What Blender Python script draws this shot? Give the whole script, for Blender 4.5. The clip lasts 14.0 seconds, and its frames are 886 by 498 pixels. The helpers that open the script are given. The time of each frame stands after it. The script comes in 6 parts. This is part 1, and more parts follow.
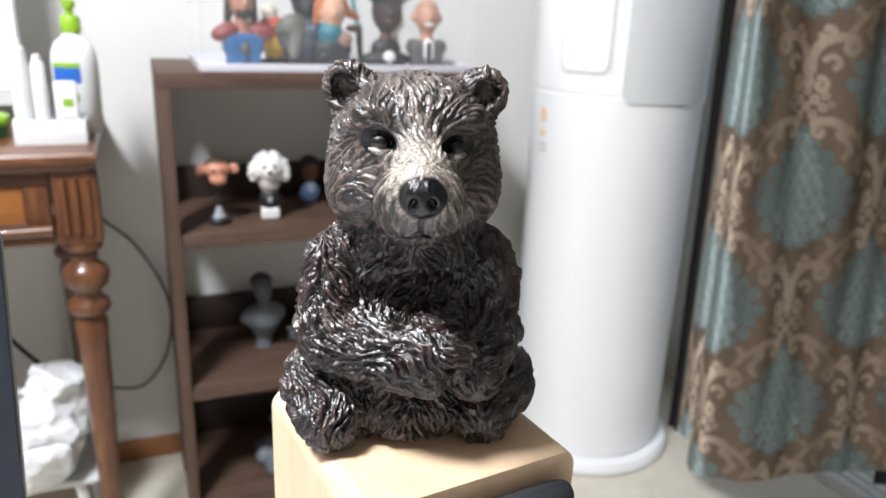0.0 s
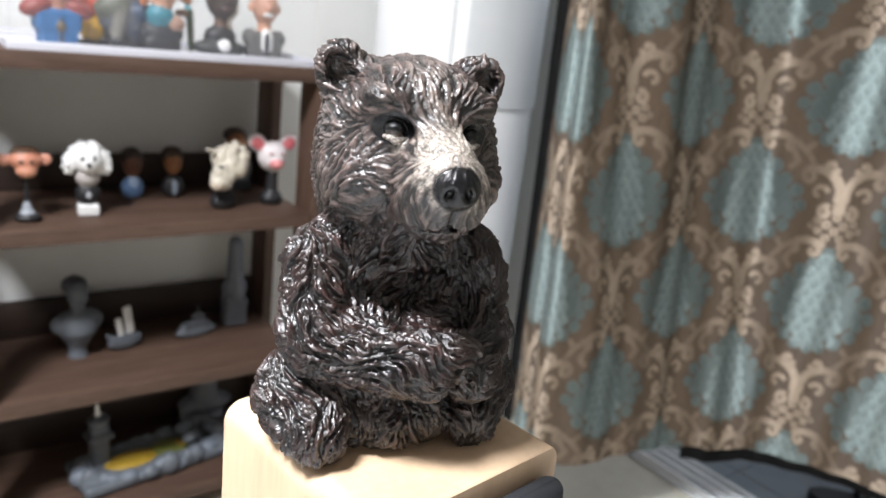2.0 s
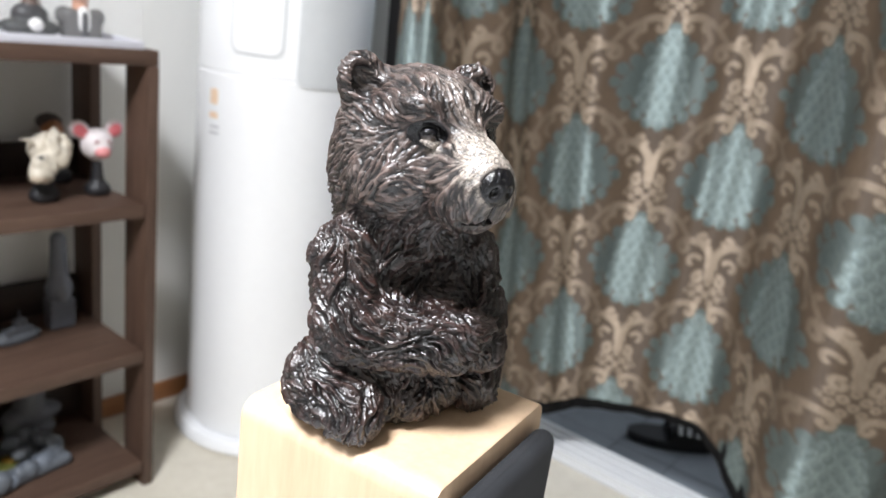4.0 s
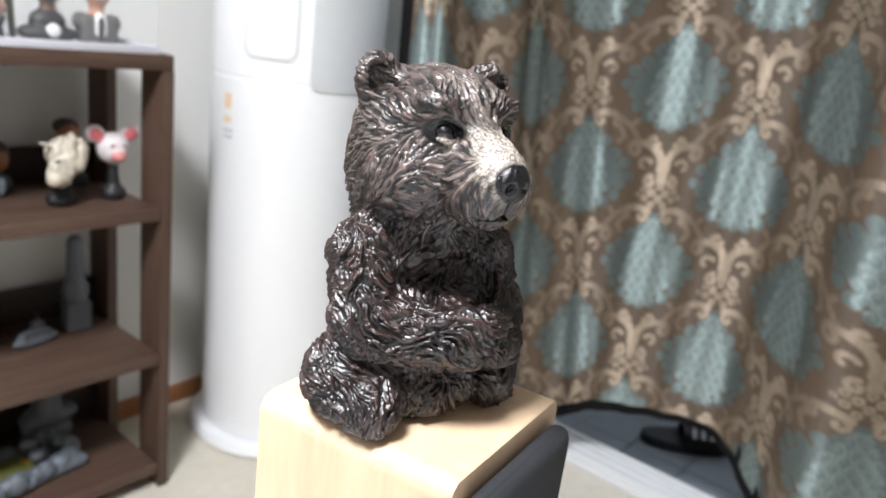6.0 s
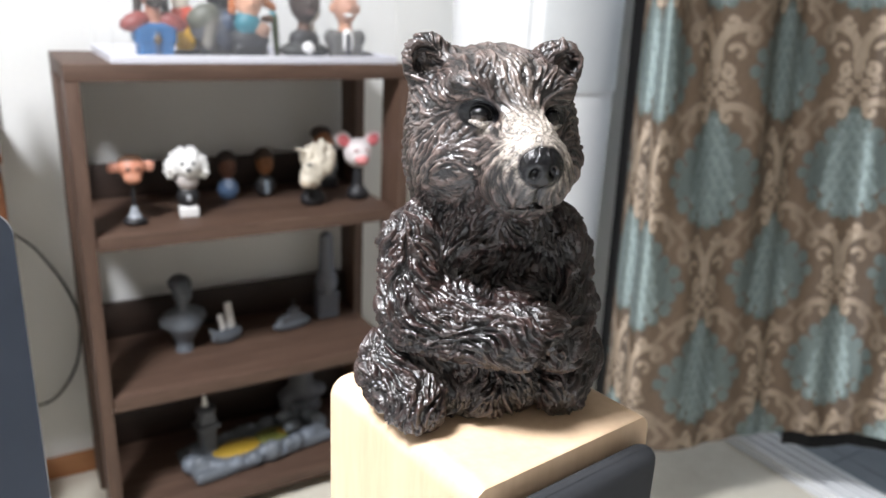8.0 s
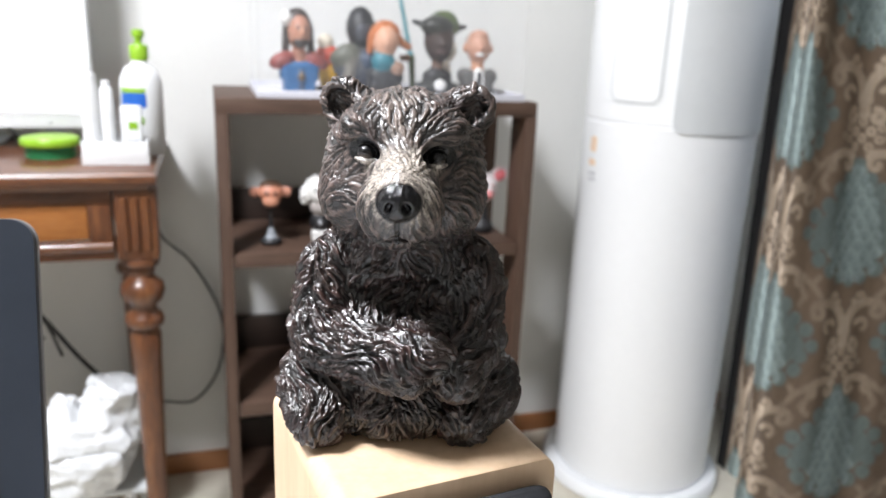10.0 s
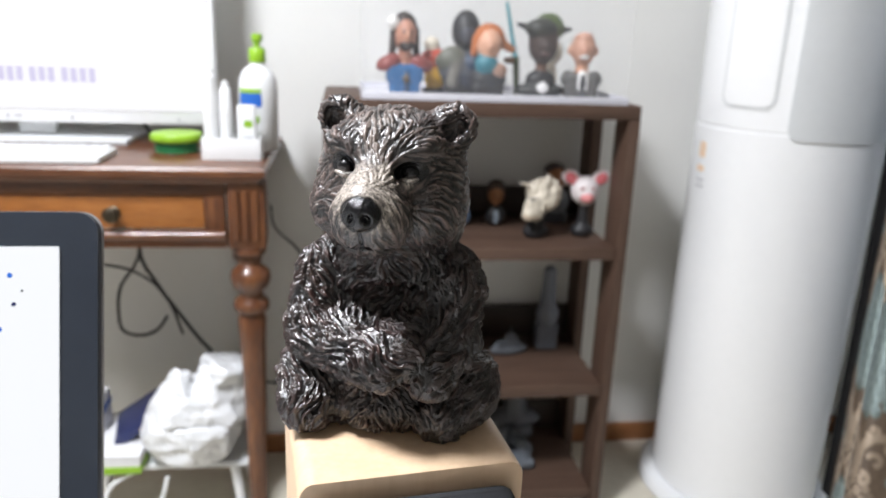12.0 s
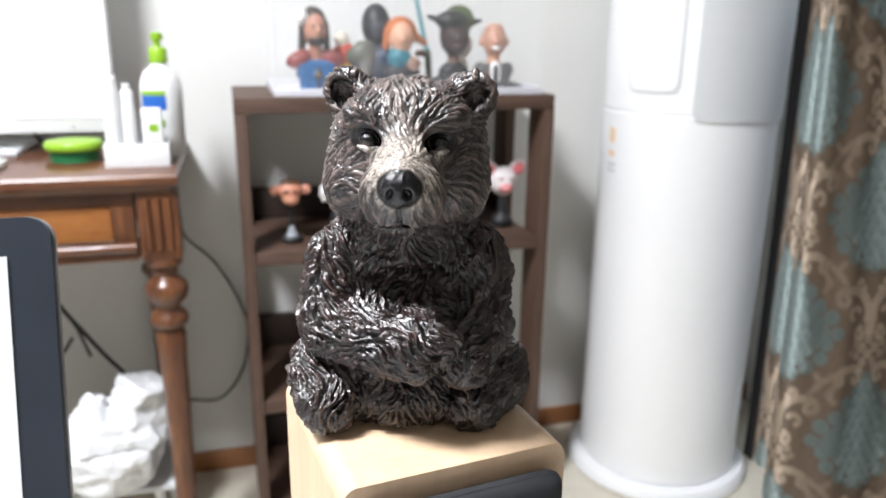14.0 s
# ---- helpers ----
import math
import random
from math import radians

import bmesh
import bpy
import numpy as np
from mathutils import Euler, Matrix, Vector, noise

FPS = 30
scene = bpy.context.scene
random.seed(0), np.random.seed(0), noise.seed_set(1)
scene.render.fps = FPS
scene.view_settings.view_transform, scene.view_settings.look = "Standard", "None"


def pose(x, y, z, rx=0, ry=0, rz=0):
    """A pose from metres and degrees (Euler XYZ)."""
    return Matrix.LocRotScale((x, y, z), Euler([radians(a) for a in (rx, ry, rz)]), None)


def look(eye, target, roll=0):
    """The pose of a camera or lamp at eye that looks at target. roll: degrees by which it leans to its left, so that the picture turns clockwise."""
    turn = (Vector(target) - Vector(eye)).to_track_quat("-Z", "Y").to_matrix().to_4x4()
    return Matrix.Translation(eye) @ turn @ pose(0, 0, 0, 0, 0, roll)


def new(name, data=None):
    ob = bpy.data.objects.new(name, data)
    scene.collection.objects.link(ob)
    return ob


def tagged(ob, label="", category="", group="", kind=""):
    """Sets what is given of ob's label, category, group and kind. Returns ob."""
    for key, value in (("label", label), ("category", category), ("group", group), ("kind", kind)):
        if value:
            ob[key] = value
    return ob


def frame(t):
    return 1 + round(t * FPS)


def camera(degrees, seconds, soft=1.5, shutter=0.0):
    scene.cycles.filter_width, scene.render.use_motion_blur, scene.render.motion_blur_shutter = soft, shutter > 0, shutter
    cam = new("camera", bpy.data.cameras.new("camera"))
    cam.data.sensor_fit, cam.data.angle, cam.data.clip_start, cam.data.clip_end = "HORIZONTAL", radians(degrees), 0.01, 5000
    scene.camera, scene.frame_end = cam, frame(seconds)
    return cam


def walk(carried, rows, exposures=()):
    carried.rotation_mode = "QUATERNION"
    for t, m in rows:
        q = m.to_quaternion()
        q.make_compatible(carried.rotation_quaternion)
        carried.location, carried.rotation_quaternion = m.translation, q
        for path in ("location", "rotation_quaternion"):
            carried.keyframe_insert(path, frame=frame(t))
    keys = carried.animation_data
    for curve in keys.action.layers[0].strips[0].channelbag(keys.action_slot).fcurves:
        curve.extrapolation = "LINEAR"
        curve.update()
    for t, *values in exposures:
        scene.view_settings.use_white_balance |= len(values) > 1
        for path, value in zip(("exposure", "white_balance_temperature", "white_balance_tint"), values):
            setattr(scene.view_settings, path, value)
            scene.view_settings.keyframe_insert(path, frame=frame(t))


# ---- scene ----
cam = camera(61.4, 14.0)
PATH = [
    (0, (0.085, 0.182, 0.978), (0.818, 1.936, 0.355), 2.4),
    (0.5, (0.085, 0.185, 0.969), (0.828, 1.939, 0.359), 2.6),
    (1, (0.076, 0.197, 0.974), (0.956, 1.886, 0.365), 4.9),
    (1.5, (0.053, 0.215, 0.97), (1.097, 1.812, 0.371), 6.1),
    (2, (0.035, 0.222, 0.968), (1.214, 1.729, 0.385), 6.8),
    (2.5, (0.022, 0.226, 0.967), (1.292, 1.662, 0.395), 6.7),
    (3, (0.004, 0.231, 0.971), (1.342, 1.607, 0.408), 7.1),
    (3.5, (-0.021, 0.237, 0.972), (1.409, 1.514, 0.399), 7.9),
    (4, (-0.034, 0.252, 0.972), (1.499, 1.397, 0.391), 7.7),
    (6.5, (-0.038, 0.249, 0.969), (1.459, 1.447, 0.398), 6.9),
    (7, (-0.011, 0.241, 0.962), (1.339, 1.596, 0.375), 4.6),
    (7.5, (0.012, 0.235, 0.957), (1.23, 1.708, 0.37), 3.7),
    (8, (0.026, 0.211, 0.968), (1.014, 1.834, 0.345), 2.7),
    (10.5, (0.122, 0.154, 0.975), (0.645, 2.004, 0.426), 3.1),
    (11, (0.134, 0.147, 0.975), (0.557, 2.02, 0.416), 3.3),
    (11.5, (0.144, 0.142, 0.982), (0.465, 2.035, 0.422), 2.2),
    (12, (0.155, 0.133, 0.986), (0.417, 2.032, 0.415), 2.2),
    (12.5, (0.159, 0.124, 0.988), (0.399, 2.031, 0.434), 2.0),
    (13, (0.15, 0.126, 0.98), (0.41, 2.036, 0.446), 2.1),
    (13.5, (0.139, 0.13, 0.971), (0.509, 2.018, 0.426), 2.1),
    (14, (0.111, 0.156, 0.972), (0.638, 2.001, 0.409), 0.8),
]
EXPOSURE = ((0, 0.06), (0.5, 0.13), (1, 0.12), (1.5, 0.14), (2, 0.12), (2.5, 0.14), (3, 0.18), (3.5, 0.12), (4, 0.10), (6.5, 0.12), (7, -0.42), (7.5, -0.42), (8, 0.20), (10.5, 0.05), (11, 0.08), (11.5, 0.06), (12, -0.08), (12.5, -0.13), (13, -0.06), (13.5, 0.02), (14, 0.10))
walk(cam, [(t, look(eye, target, roll)) for t, eye, target, roll in PATH], EXPOSURE)

# ---------- lens blur of the small phone camera ----------
cam.data.dof.use_dof = True
cam.data.dof.focus_distance = 0.245
cam.data.dof.aperture_fstop = 15.0

# ---------- light ----------
world = bpy.data.worlds.new("veranda_sky")
scene.world = world
world.use_nodes = True
# bluish world light, set strong enough to brighten the veranda tiles
world.node_tree.nodes["Background"].inputs["Color"].default_value = (0.33, 0.36, 0.41, 1)
world.node_tree.nodes["Background"].inputs["Strength"].default_value = 4.4

LAMP = (-0.58, 0.43, 2.25)


def area_lamp(name, place, target, size, power, colour):
    data = bpy.data.lights.new(name, "AREA")
    data.shape, data.size, data.size_y = "RECTANGLE", size[0], size[1]
    data.energy, data.color = power, colour
    ob = new(name, data)
    ob.matrix_world = look(place, target)
    return tagged(ob, "lit ceiling panel's light", "lamp", kind="structure")


area_lamp("ceiling_lamp", LAMP, (LAMP[0], LAMP[1] + 0.001, 0), (0.38, 0.38), 82, (0.95, 0.97, 1.03))


# ---------- materials ----------
def nodes_of(name):
    m = bpy.data.materials.new(name)
    m.use_nodes = True
    return m, m.node_tree, m.node_tree.nodes["Principled BSDF"]


def ramp(tree, fac, stops):
    n = tree.nodes.new("ShaderNodeValToRGB")
    while len(n.color_ramp.elements) < len(stops):
        n.color_ramp.elements.new(0.5)
    for e, (at, col) in zip(n.color_ramp.elements, stops):
        e.position, e.color = at, (*col, 1)
    tree.links.new(fac, n.inputs["Fac"])
    return n.outputs["Color"]


def noise_of(tree, scale, detail=4, rough=0.55, stretch=(1, 1, 1), seed=0.0):
    co = tree.nodes.new("ShaderNodeTexCoord")
    mp = tree.nodes.new("ShaderNodeMapping")
    mp.inputs["Scale"].default_value = stretch
    mp.inputs["Location"].default_value = (seed, seed * 0.7, seed * 0.3)
    n = tree.nodes.new("ShaderNodeTexNoise")
    n.inputs["Scale"].default_value, n.inputs["Detail"].default_value = scale, detail
    n.inputs["Roughness"].default_value = rough
    tree.links.new(co.outputs["Object"], mp.inputs["Vector"])
    tree.links.new(mp.outputs["Vector"], n.inputs["Vector"])
    return n.outputs["Fac"]


def bump_of(tree, shader, height, strength, distance):
    b = tree.nodes.new("ShaderNodeBump")
    b.inputs["Strength"].default_value, b.inputs["Distance"].default_value = strength, distance
    tree.links.new(height, b.inputs["Height"])
    tree.links.new(b.outputs["Normal"], shader.inputs["Normal"])


def surface(name, a, b, scale=8.0, rough=(0.4, 0.55), stretch=(1, 1, 1), fine=90.0, bump=0.15, depth=0.001, metal=0.0, coat=0.0, spec=0.5):
    """A surface that wanders between the colours a and b, with fine grain and relief."""
    m, t, s = nodes_of(name)
    big, small = noise_of(t, scale, 5, 0.6, stretch), noise_of(t, fine, 3, 0.6, stretch, 3.1)
    mix = t.nodes.new("ShaderNodeMath")
    mix.operation = "MULTIPLY_ADD"
    mix.inputs[1].default_value = 0.35
    t.links.new(small, mix.inputs[0])
    half = t.nodes.new("ShaderNodeMath")
    half.operation = "MULTIPLY"
    half.inputs[1].default_value = 0.65
    t.links.new(big, half.inputs[0])
    t.links.new(half.outputs[0], mix.inputs[2])
    t.links.new(ramp(t, mix.outputs[0], [(0.3, a), (0.7, b)]), s.inputs["Base Color"])
    r = t.nodes.new("ShaderNodeMapRange")
    r.inputs["To Min"].default_value, r.inputs["To Max"].default_value = rough
    t.links.new(big, r.inputs["Value"])
    t.links.new(r.outputs["Result"], s.inputs["Roughness"])
    s.inputs["Metallic"].default_value = metal
    s.inputs["Coat Weight"].default_value = coat
    s.inputs["Specular IOR Level"].default_value = spec
    if bump:
        bump_of(t, s, small, bump, depth)
    return m


def wood(name, dark, mid, light, along=(1, 9, 9), scale=7.0, rough=(0.35, 0.5), coat=0.0, bump=0.1):
    """Wood with stretched grain; along: small along the grain."""
    m, t, s = nodes_of(name)
    g1, g2 = noise_of(t, scale, 6, 0.65, along), noise_of(t, scale * 6, 4, 0.6, along, 5.0)
    add = t.nodes.new("ShaderNodeMath")
    add.operation = "MULTIPLY_ADD"
    add.inputs[1].default_value = 0.4
    t.links.new(g2, add.inputs[0])
    half = t.nodes.new("ShaderNodeMath")
    half.operation = "MULTIPLY"
    half.inputs[1].default_value = 0.6
    t.links.new(g1, half.inputs[0])
    t.links.new(half.outputs[0], add.inputs[2])
    t.links.new(ramp(t, add.outputs[0], [(0.3, dark), (0.5, mid), (0.7, light)]), s.inputs["Base Color"])
    r = t.nodes.new("ShaderNodeMapRange")
    r.inputs["To Min"].default_value, r.inputs["To Max"].default_value = rough
    t.links.new(g1, r.inputs["Value"])
    t.links.new(r.outputs["Result"], s.inputs["Roughness"])
    s.inputs["Coat Weight"].default_value = coat
    bump_of(t, s, g2, bump, 0.0006)
    return m


def glow(name, colour, power):
    m, t, s = nodes_of(name)
    s.inputs["Base Color"].default_value = (0.02, 0.02, 0.02, 1)
    s.inputs["Emission Color"].default_value = (*colour, 1)
    s.inputs["Emission Strength"].default_value = power
    return m


def painted(name, rough=0.45, coat=0.0, dirt=0.25):
    """Paint whose colours are stored on the mesh as 'paint', a little uneven."""
    m, t, s = nodes_of(name)
    a = t.nodes.new("ShaderNodeAttribute")
    a.attribute_name = "paint"
    n = noise_of(t, 120, 4, 0.6)
    hsv = t.nodes.new("ShaderNodeHueSaturation")
    r = t.nodes.new("ShaderNodeMapRange")
    r.inputs["To Min"].default_value, r.inputs["To Max"].default_value = 1 - dirt, 1 + dirt
    t.links.new(n, r.inputs["Value"])
    t.links.new(r.outputs["Result"], hsv.inputs["Value"])
    t.links.new(a.outputs["Color"], hsv.inputs["Color"])
    t.links.new(hsv.outputs["Color"], s.inputs["Base Color"])
    s.inputs["Roughness"].default_value = rough
    s.inputs["Coat Weight"].default_value = coat
    bump_of(t, s, n, 0.25, 0.001)
    return m


M_WALL = surface("wallpaper", (0.70, 0.70, 0.68), (0.78, 0.78, 0.755), 3, (0.75, 0.9), (1, 1, 0.6), 260, 0.25, 0.0008)
# ceiling colour greyed so that less light bounces back down
M_CEIL = surface("ceiling_paper", (0.58, 0.575, 0.56), (0.64, 0.635, 0.62), 3, (0.8, 0.9))
# colour of the unseen walls, darkened to cut light bounced into the room
M_WALL2 = surface("low_bounce_wall", (0.36, 0.345, 0.32), (0.42, 0.40, 0.37), 3, (0.75, 0.9), (1, 1, 0.6), 260, 0.25, 0.0008)
M_FLOOR = surface("marbled_vinyl", (0.55, 0.50, 0.41), (0.70, 0.66, 0.56), 5, (0.25, 0.4), (1, 1, 1), 40, 0.03, 0.0005)
M_BASE = wood("orange_wood", (0.20, 0.08, 0.03), (0.31, 0.13, 0.05), (0.40, 0.19, 0.08), (1, 12, 12), 6)
M_SHELF = wood("walnut_board", (0.044, 0.024, 0.015), (0.082, 0.046, 0.031), (0.128, 0.078, 0.054), (1, 14, 14), 5, (0.52, 0.66))
M_POST = wood("walnut_post", (0.044, 0.024, 0.015), (0.082, 0.046, 0.031), (0.128, 0.078, 0.054), (14, 14, 1), 5, (0.52, 0.66))
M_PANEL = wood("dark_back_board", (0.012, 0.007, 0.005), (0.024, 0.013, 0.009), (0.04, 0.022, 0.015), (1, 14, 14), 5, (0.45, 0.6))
M_BEECH = wood("beech_veneer", (0.54, 0.375, 0.24), (0.61, 0.44, 0.29), (0.67, 0.50, 0.345), (1, 1, 0.12), 45, (0.33, 0.45), 0.0, 0.03)
M_FOAM = surface("black_foam_cloth", (0.007, 0.008, 0.010), (0.022, 0.024, 0.028), 900, (0.8, 0.95), (1, 1, 1), 2600, 0.5, 0.0006)
M_AC = surface("white_gloss_plastic", (0.86, 0.87, 0.88), (0.90, 0.91, 0.92), 2, (0.22, 0.28), (1, 1, 1), 60, 0.0)
M_AC2 = surface("pale_grey_plastic", (0.62, 0.64, 0.65), (0.67, 0.69, 0.70), 2, (0.3, 0.38), (1, 1, 1), 60, 0.0)
M_DESK = wood("antique_walnut", (0.035, 0.013, 0.007), (0.115, 0.040, 0.015), (0.22, 0.085, 0.028), (1, 8, 8), 6, (0.28, 0.4), 0.35)
M_DESKV = wood("antique_walnut_upright", (0.035, 0.013, 0.007), (0.115, 0.040, 0.015), (0.24, 0.095, 0.03), (8, 8, 1), 6, (0.28, 0.4), 0.35)
M_DRAWER = wood("amber_drawer_veneer", (0.17, 0.058, 0.014), (0.30, 0.110, 0.026), (0.40, 0.165, 0.045), (1, 7, 7), 6, (0.28, 0.4), 0.35)
M_DARKMETAL = surface("aged_brass", (0.05, 0.04, 0.03), (0.10, 0.08, 0.05), 60, (0.35, 0.5), metal=0.8)
M_BLACK = surface("black_plastic", (0.008, 0.008, 0.009), (0.016, 0.016, 0.018), 30, (0.35, 0.5))
M_NAVY = surface("navy_bezel", (0.010, 0.015, 0.024), (0.015, 0.021, 0.032), 20, (0.4, 0.5))
M_SILVER = surface("grey_edge_metal", (0.35, 0.35, 0.36), (0.45, 0.45, 0.46), 20, (0.35, 0.45), metal=0.6)
M_WHITE = surface("white_plastic", (0.76, 0.77, 0.78), (0.82, 0.83, 0.83), 20, (0.35, 0.5), bump=0.02)
M_TRAY = surface("lavender_white_tray", (0.60, 0.60, 0.66), (0.67, 0.67, 0.72), 20, (0.3, 0.45), bump=0.02)
M_BAG = surface("thin_white_bag_plastic", (0.70, 0.72, 0.74), (0.79, 0.80, 0.81), 12, (0.25, 0.4), (1, 1, 1), 40, 0.4, 0.004)
M_LIME = surface("lime_plastic", (0.22, 0.42, 0.02), (0.28, 0.50, 0.03), 20, (0.3, 0.4), bump=0.02)
M_GREEN = surface("dark_green_plastic", (0.01, 0.13, 0.045), (0.015, 0.18, 0.06), 20, (0.3, 0.4), bump=0.02)
M_BLUE = surface("blue_label", (0.015, 0.10, 0.45), (0.02, 0.14, 0.52), 20, (0.4, 0.5), bump=0.0)
M_DKBLUE = surface("navy_cover", (0.015, 0.02, 0.07), (0.03, 0.04, 0.12), 30, (0.4, 0.5))
M_PAPER = surface("white_paper", (0.70, 0.71, 0.73), (0.80, 0.80, 0.81), 30, (0.7, 0.8))
M_ORANGE = surface("orange_sticker", (0.82, 0.60, 0.42), (0.86, 0.68, 0.50), 30, (0.4, 0.5), bump=0.0)
M_GREYPRINT = surface("grey_print", (0.42, 0.43, 0.45), (0.5, 0.5, 0.52), 30, (0.4, 0.5), bump=0.0)
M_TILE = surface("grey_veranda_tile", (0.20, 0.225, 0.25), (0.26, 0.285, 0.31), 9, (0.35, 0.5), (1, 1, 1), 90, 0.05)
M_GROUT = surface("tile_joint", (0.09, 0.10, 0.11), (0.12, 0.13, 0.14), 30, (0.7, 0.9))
# dark colour stands in for the missing light on wall and ceiling
M_DARKWALL = surface("shade_dark_veranda_wall", (0.10, 0.10, 0.10), (0.14, 0.14, 0.14), 5, (0.7, 0.9))
M_SCREEN = glow("monitor_glow", (0.97, 0.965, 1.0), 1.05)
M_SCREEN2 = glow("laptop_glow", (0.95, 0.97, 1.0), 1.0)
M_INK = glow("screen_ink", (0.74, 0.70, 0.93), 0.95)
M_PAINT = painted("figure_paint", 0.5)


def clear_plastic():
    m, t, s = nodes_of("clear_acrylic")
    s.inputs["Base Color"].default_value = (0.86, 0.87, 0.89, 1)
    s.inputs["Roughness"].default_value = 0.12
    s.inputs["Alpha"].default_value = 0.035
    return m


M_CLEAR = clear_plastic()


# ---------- mesh helpers ----------
def finish(name, bm, material, smooth=40):
    me = bpy.data.meshes.new(name)
    bmesh.ops.recalc_face_normals(bm, faces=bm.faces[:])
    bm.to_mesh(me)
    bm.free()
    me.materials.append(material)
    if smooth:
        me.polygons.foreach_set("use_smooth", [True] * len(me.polygons))
        me.set_sharp_from_angle(angle=radians(smooth))
    return me


def part(name, bm, material, parent=None, label="", smooth=40):
    ob = new(name, finish(name, bm, material, smooth))
    if parent is not None:
        ob.parent = parent
    if label:
        tagged(ob, label)
    return ob


def thing(name, label, category, group="", kind="", m=None):
    """An empty at the base of a thing, that carries its parts."""
    ob = tagged(new(name), label, category, group, kind)
    ob.empty_display_size = 0.05
    if m is not None:
        ob.matrix_world = m
    return ob


def box(x0, x1, y0, y1, z0, z1, bevel=0.0, segments=2, bm=None):
    bm = bm or bmesh.new()
    made = bmesh.ops.create_cube(bm, size=1.0, matrix=Matrix.Translation(((x0 + x1) / 2, (y0 + y1) / 2, (z0 + z1) / 2)) @ Matrix.Diagonal((x1 - x0, y1 - y0, z1 - z0, 1)))
    if bevel:
        edges = {e for v in made["verts"] for e in v.link_edges}
        bmesh.ops.bevel(bm, geom=list(edges), offset=bevel, segments=segments, profile=0.6, affect="EDGES")
    return bm


def lathe(profile, segments=32, centre=(0, 0), bm=None):
    """Turned about z; profile: (radius, z) from the bottom up."""
    bm = bm or bmesh.new()
    rings = []
    for r, z in profile:
        rings.append([bm.verts.new((centre[0] + max(r, 1e-4) * math.cos(a), centre[1] + max(r, 1e-4) * math.sin(a), z)) for a in (2 * math.pi * k / segments for k in range(segments))])
    for low, high in zip(rings, rings[1:]):
        for k in range(segments):
            bm.faces.new((low[k], low[(k + 1) % segments], high[(k + 1) % segments], high[k]))
    bm.faces.new(rings[0][::-1])
    bm.faces.new(rings[-1])
    return bm


def smooth_line(points, steps=10):
    """Catmull-Rom through the points."""
    pts = [Vector(p) for p in points]
    pts = [2 * pts[0] - pts[1], *pts, 2 * pts[-1] - pts[-2]]
    out = []
    for a, b, c, d in zip(pts, pts[1:], pts[2:], pts[3:]):
        for k in range(steps):
            t = k / steps
            out.append(0.5 * (2 * b + (c - a) * t + (2 * a - 5 * b + 4 * c - d) * t * t + (3 * b - a - 3 * c + d) * t**3))
    return [*out, pts[-2]]


def tube(points, radius, segments=8, bm=None):
    bm = bm or bmesh.new()
    rings = []
    for k, p in enumerate(points):
        way = (points[min(k + 1, len(points) - 1)] - points[max(k - 1, 0)]).normalized()
        side = way.cross(Vector((0.31, 0.17, 0.93))).normalized()
        up = side.cross(way)
        rings.append([bm.verts.new(p + radius * (math.cos(a) * side + math.sin(a) * up)) for a in (2 * math.pi * j / segments for j in range(segments))])
    for low, high in zip(rings, rings[1:]):
        for j in range(segments):
            bm.faces.new((low[j], low[(j + 1) % segments], high[(j + 1) % segments], high[j]))
    bm.faces.new(rings[0][::-1])
    bm.faces.new(rings[-1])
    return bm


def slab(outline, z0, z1, bm=None):
    """An upright prism over a flat outline of (x, y)."""
    bm = bm or bmesh.new()
    low, high = [[bm.verts.new((x, y, z)) for x, y in outline] for z in (z0, z1)]
    bm.faces.new(low[::-1])
    bm.faces.new(high)
    for k in range(len(outline)):
        bm.faces.new((low[k], low[(k + 1) % len(outline)], high[(k + 1) % len(outline)], high[k]))
    return bm


def rounded(w, h, r, n=6):
    """Outline of a rectangle about the middle, with round corners."""
    return [(sx * (w / 2 - r) + r * math.cos(a), sy * (h / 2 - r) + r * math.sin(a)) for sx, sy, a0 in ((1, 1, 0), (-1, 1, 90), (-1, -1, 180), (1, -1, 270)) for a in (radians(a0 + 90 * k / n) for k in range(n + 1))]


def structure(name, bm, material, label, smooth=0):
    return tagged(part(name, bm, material, None, "", smooth), label, name.split("_")[0], kind="structure")


# ---------- shapes carved from blended solids ----------
def solid_distance(p, kind, a):
    """Distance from points p to one solid: an ellipsoid e, a tapered rod c or a rounded block b."""
    if kind == "e":
        q = p - np.array(a[0], np.float32)
        if len(a) > 2:
            q = q @ np.array(Euler([radians(v) for v in a[2]]).to_matrix(), np.float32)
        r = np.array(a[1], np.float32)
        k0 = np.linalg.norm(q / r, axis=-1)
        k1 = np.linalg.norm(q / (r * r), axis=-1)
        return np.where(k1 > 1e-9, k0 * (k0 - 1) / np.maximum(k1, 1e-9), -r.min())
    if kind == "c":
        s, e, ra, rb = np.array(a[0], np.float32), np.array(a[1], np.float32), a[2], a[3]
        t = np.clip(((p - s) @ (e - s)) / ((e - s) @ (e - s)), 0, 1)
        return np.linalg.norm(p - s - t[..., None] * (e - s), axis=-1) - (ra + (rb - ra) * t)
    q = p - np.array(a[0], np.float32)
    if len(a) > 3:
        q = q @ np.array(Euler([radians(v) for v in a[3]]).to_matrix(), np.float32)
    d = np.abs(q) - (np.array(a[1], np.float32) - a[2])
    return np.linalg.norm(np.maximum(d, 0), axis=-1) + np.minimum(d.max(-1), 0) - a[2]


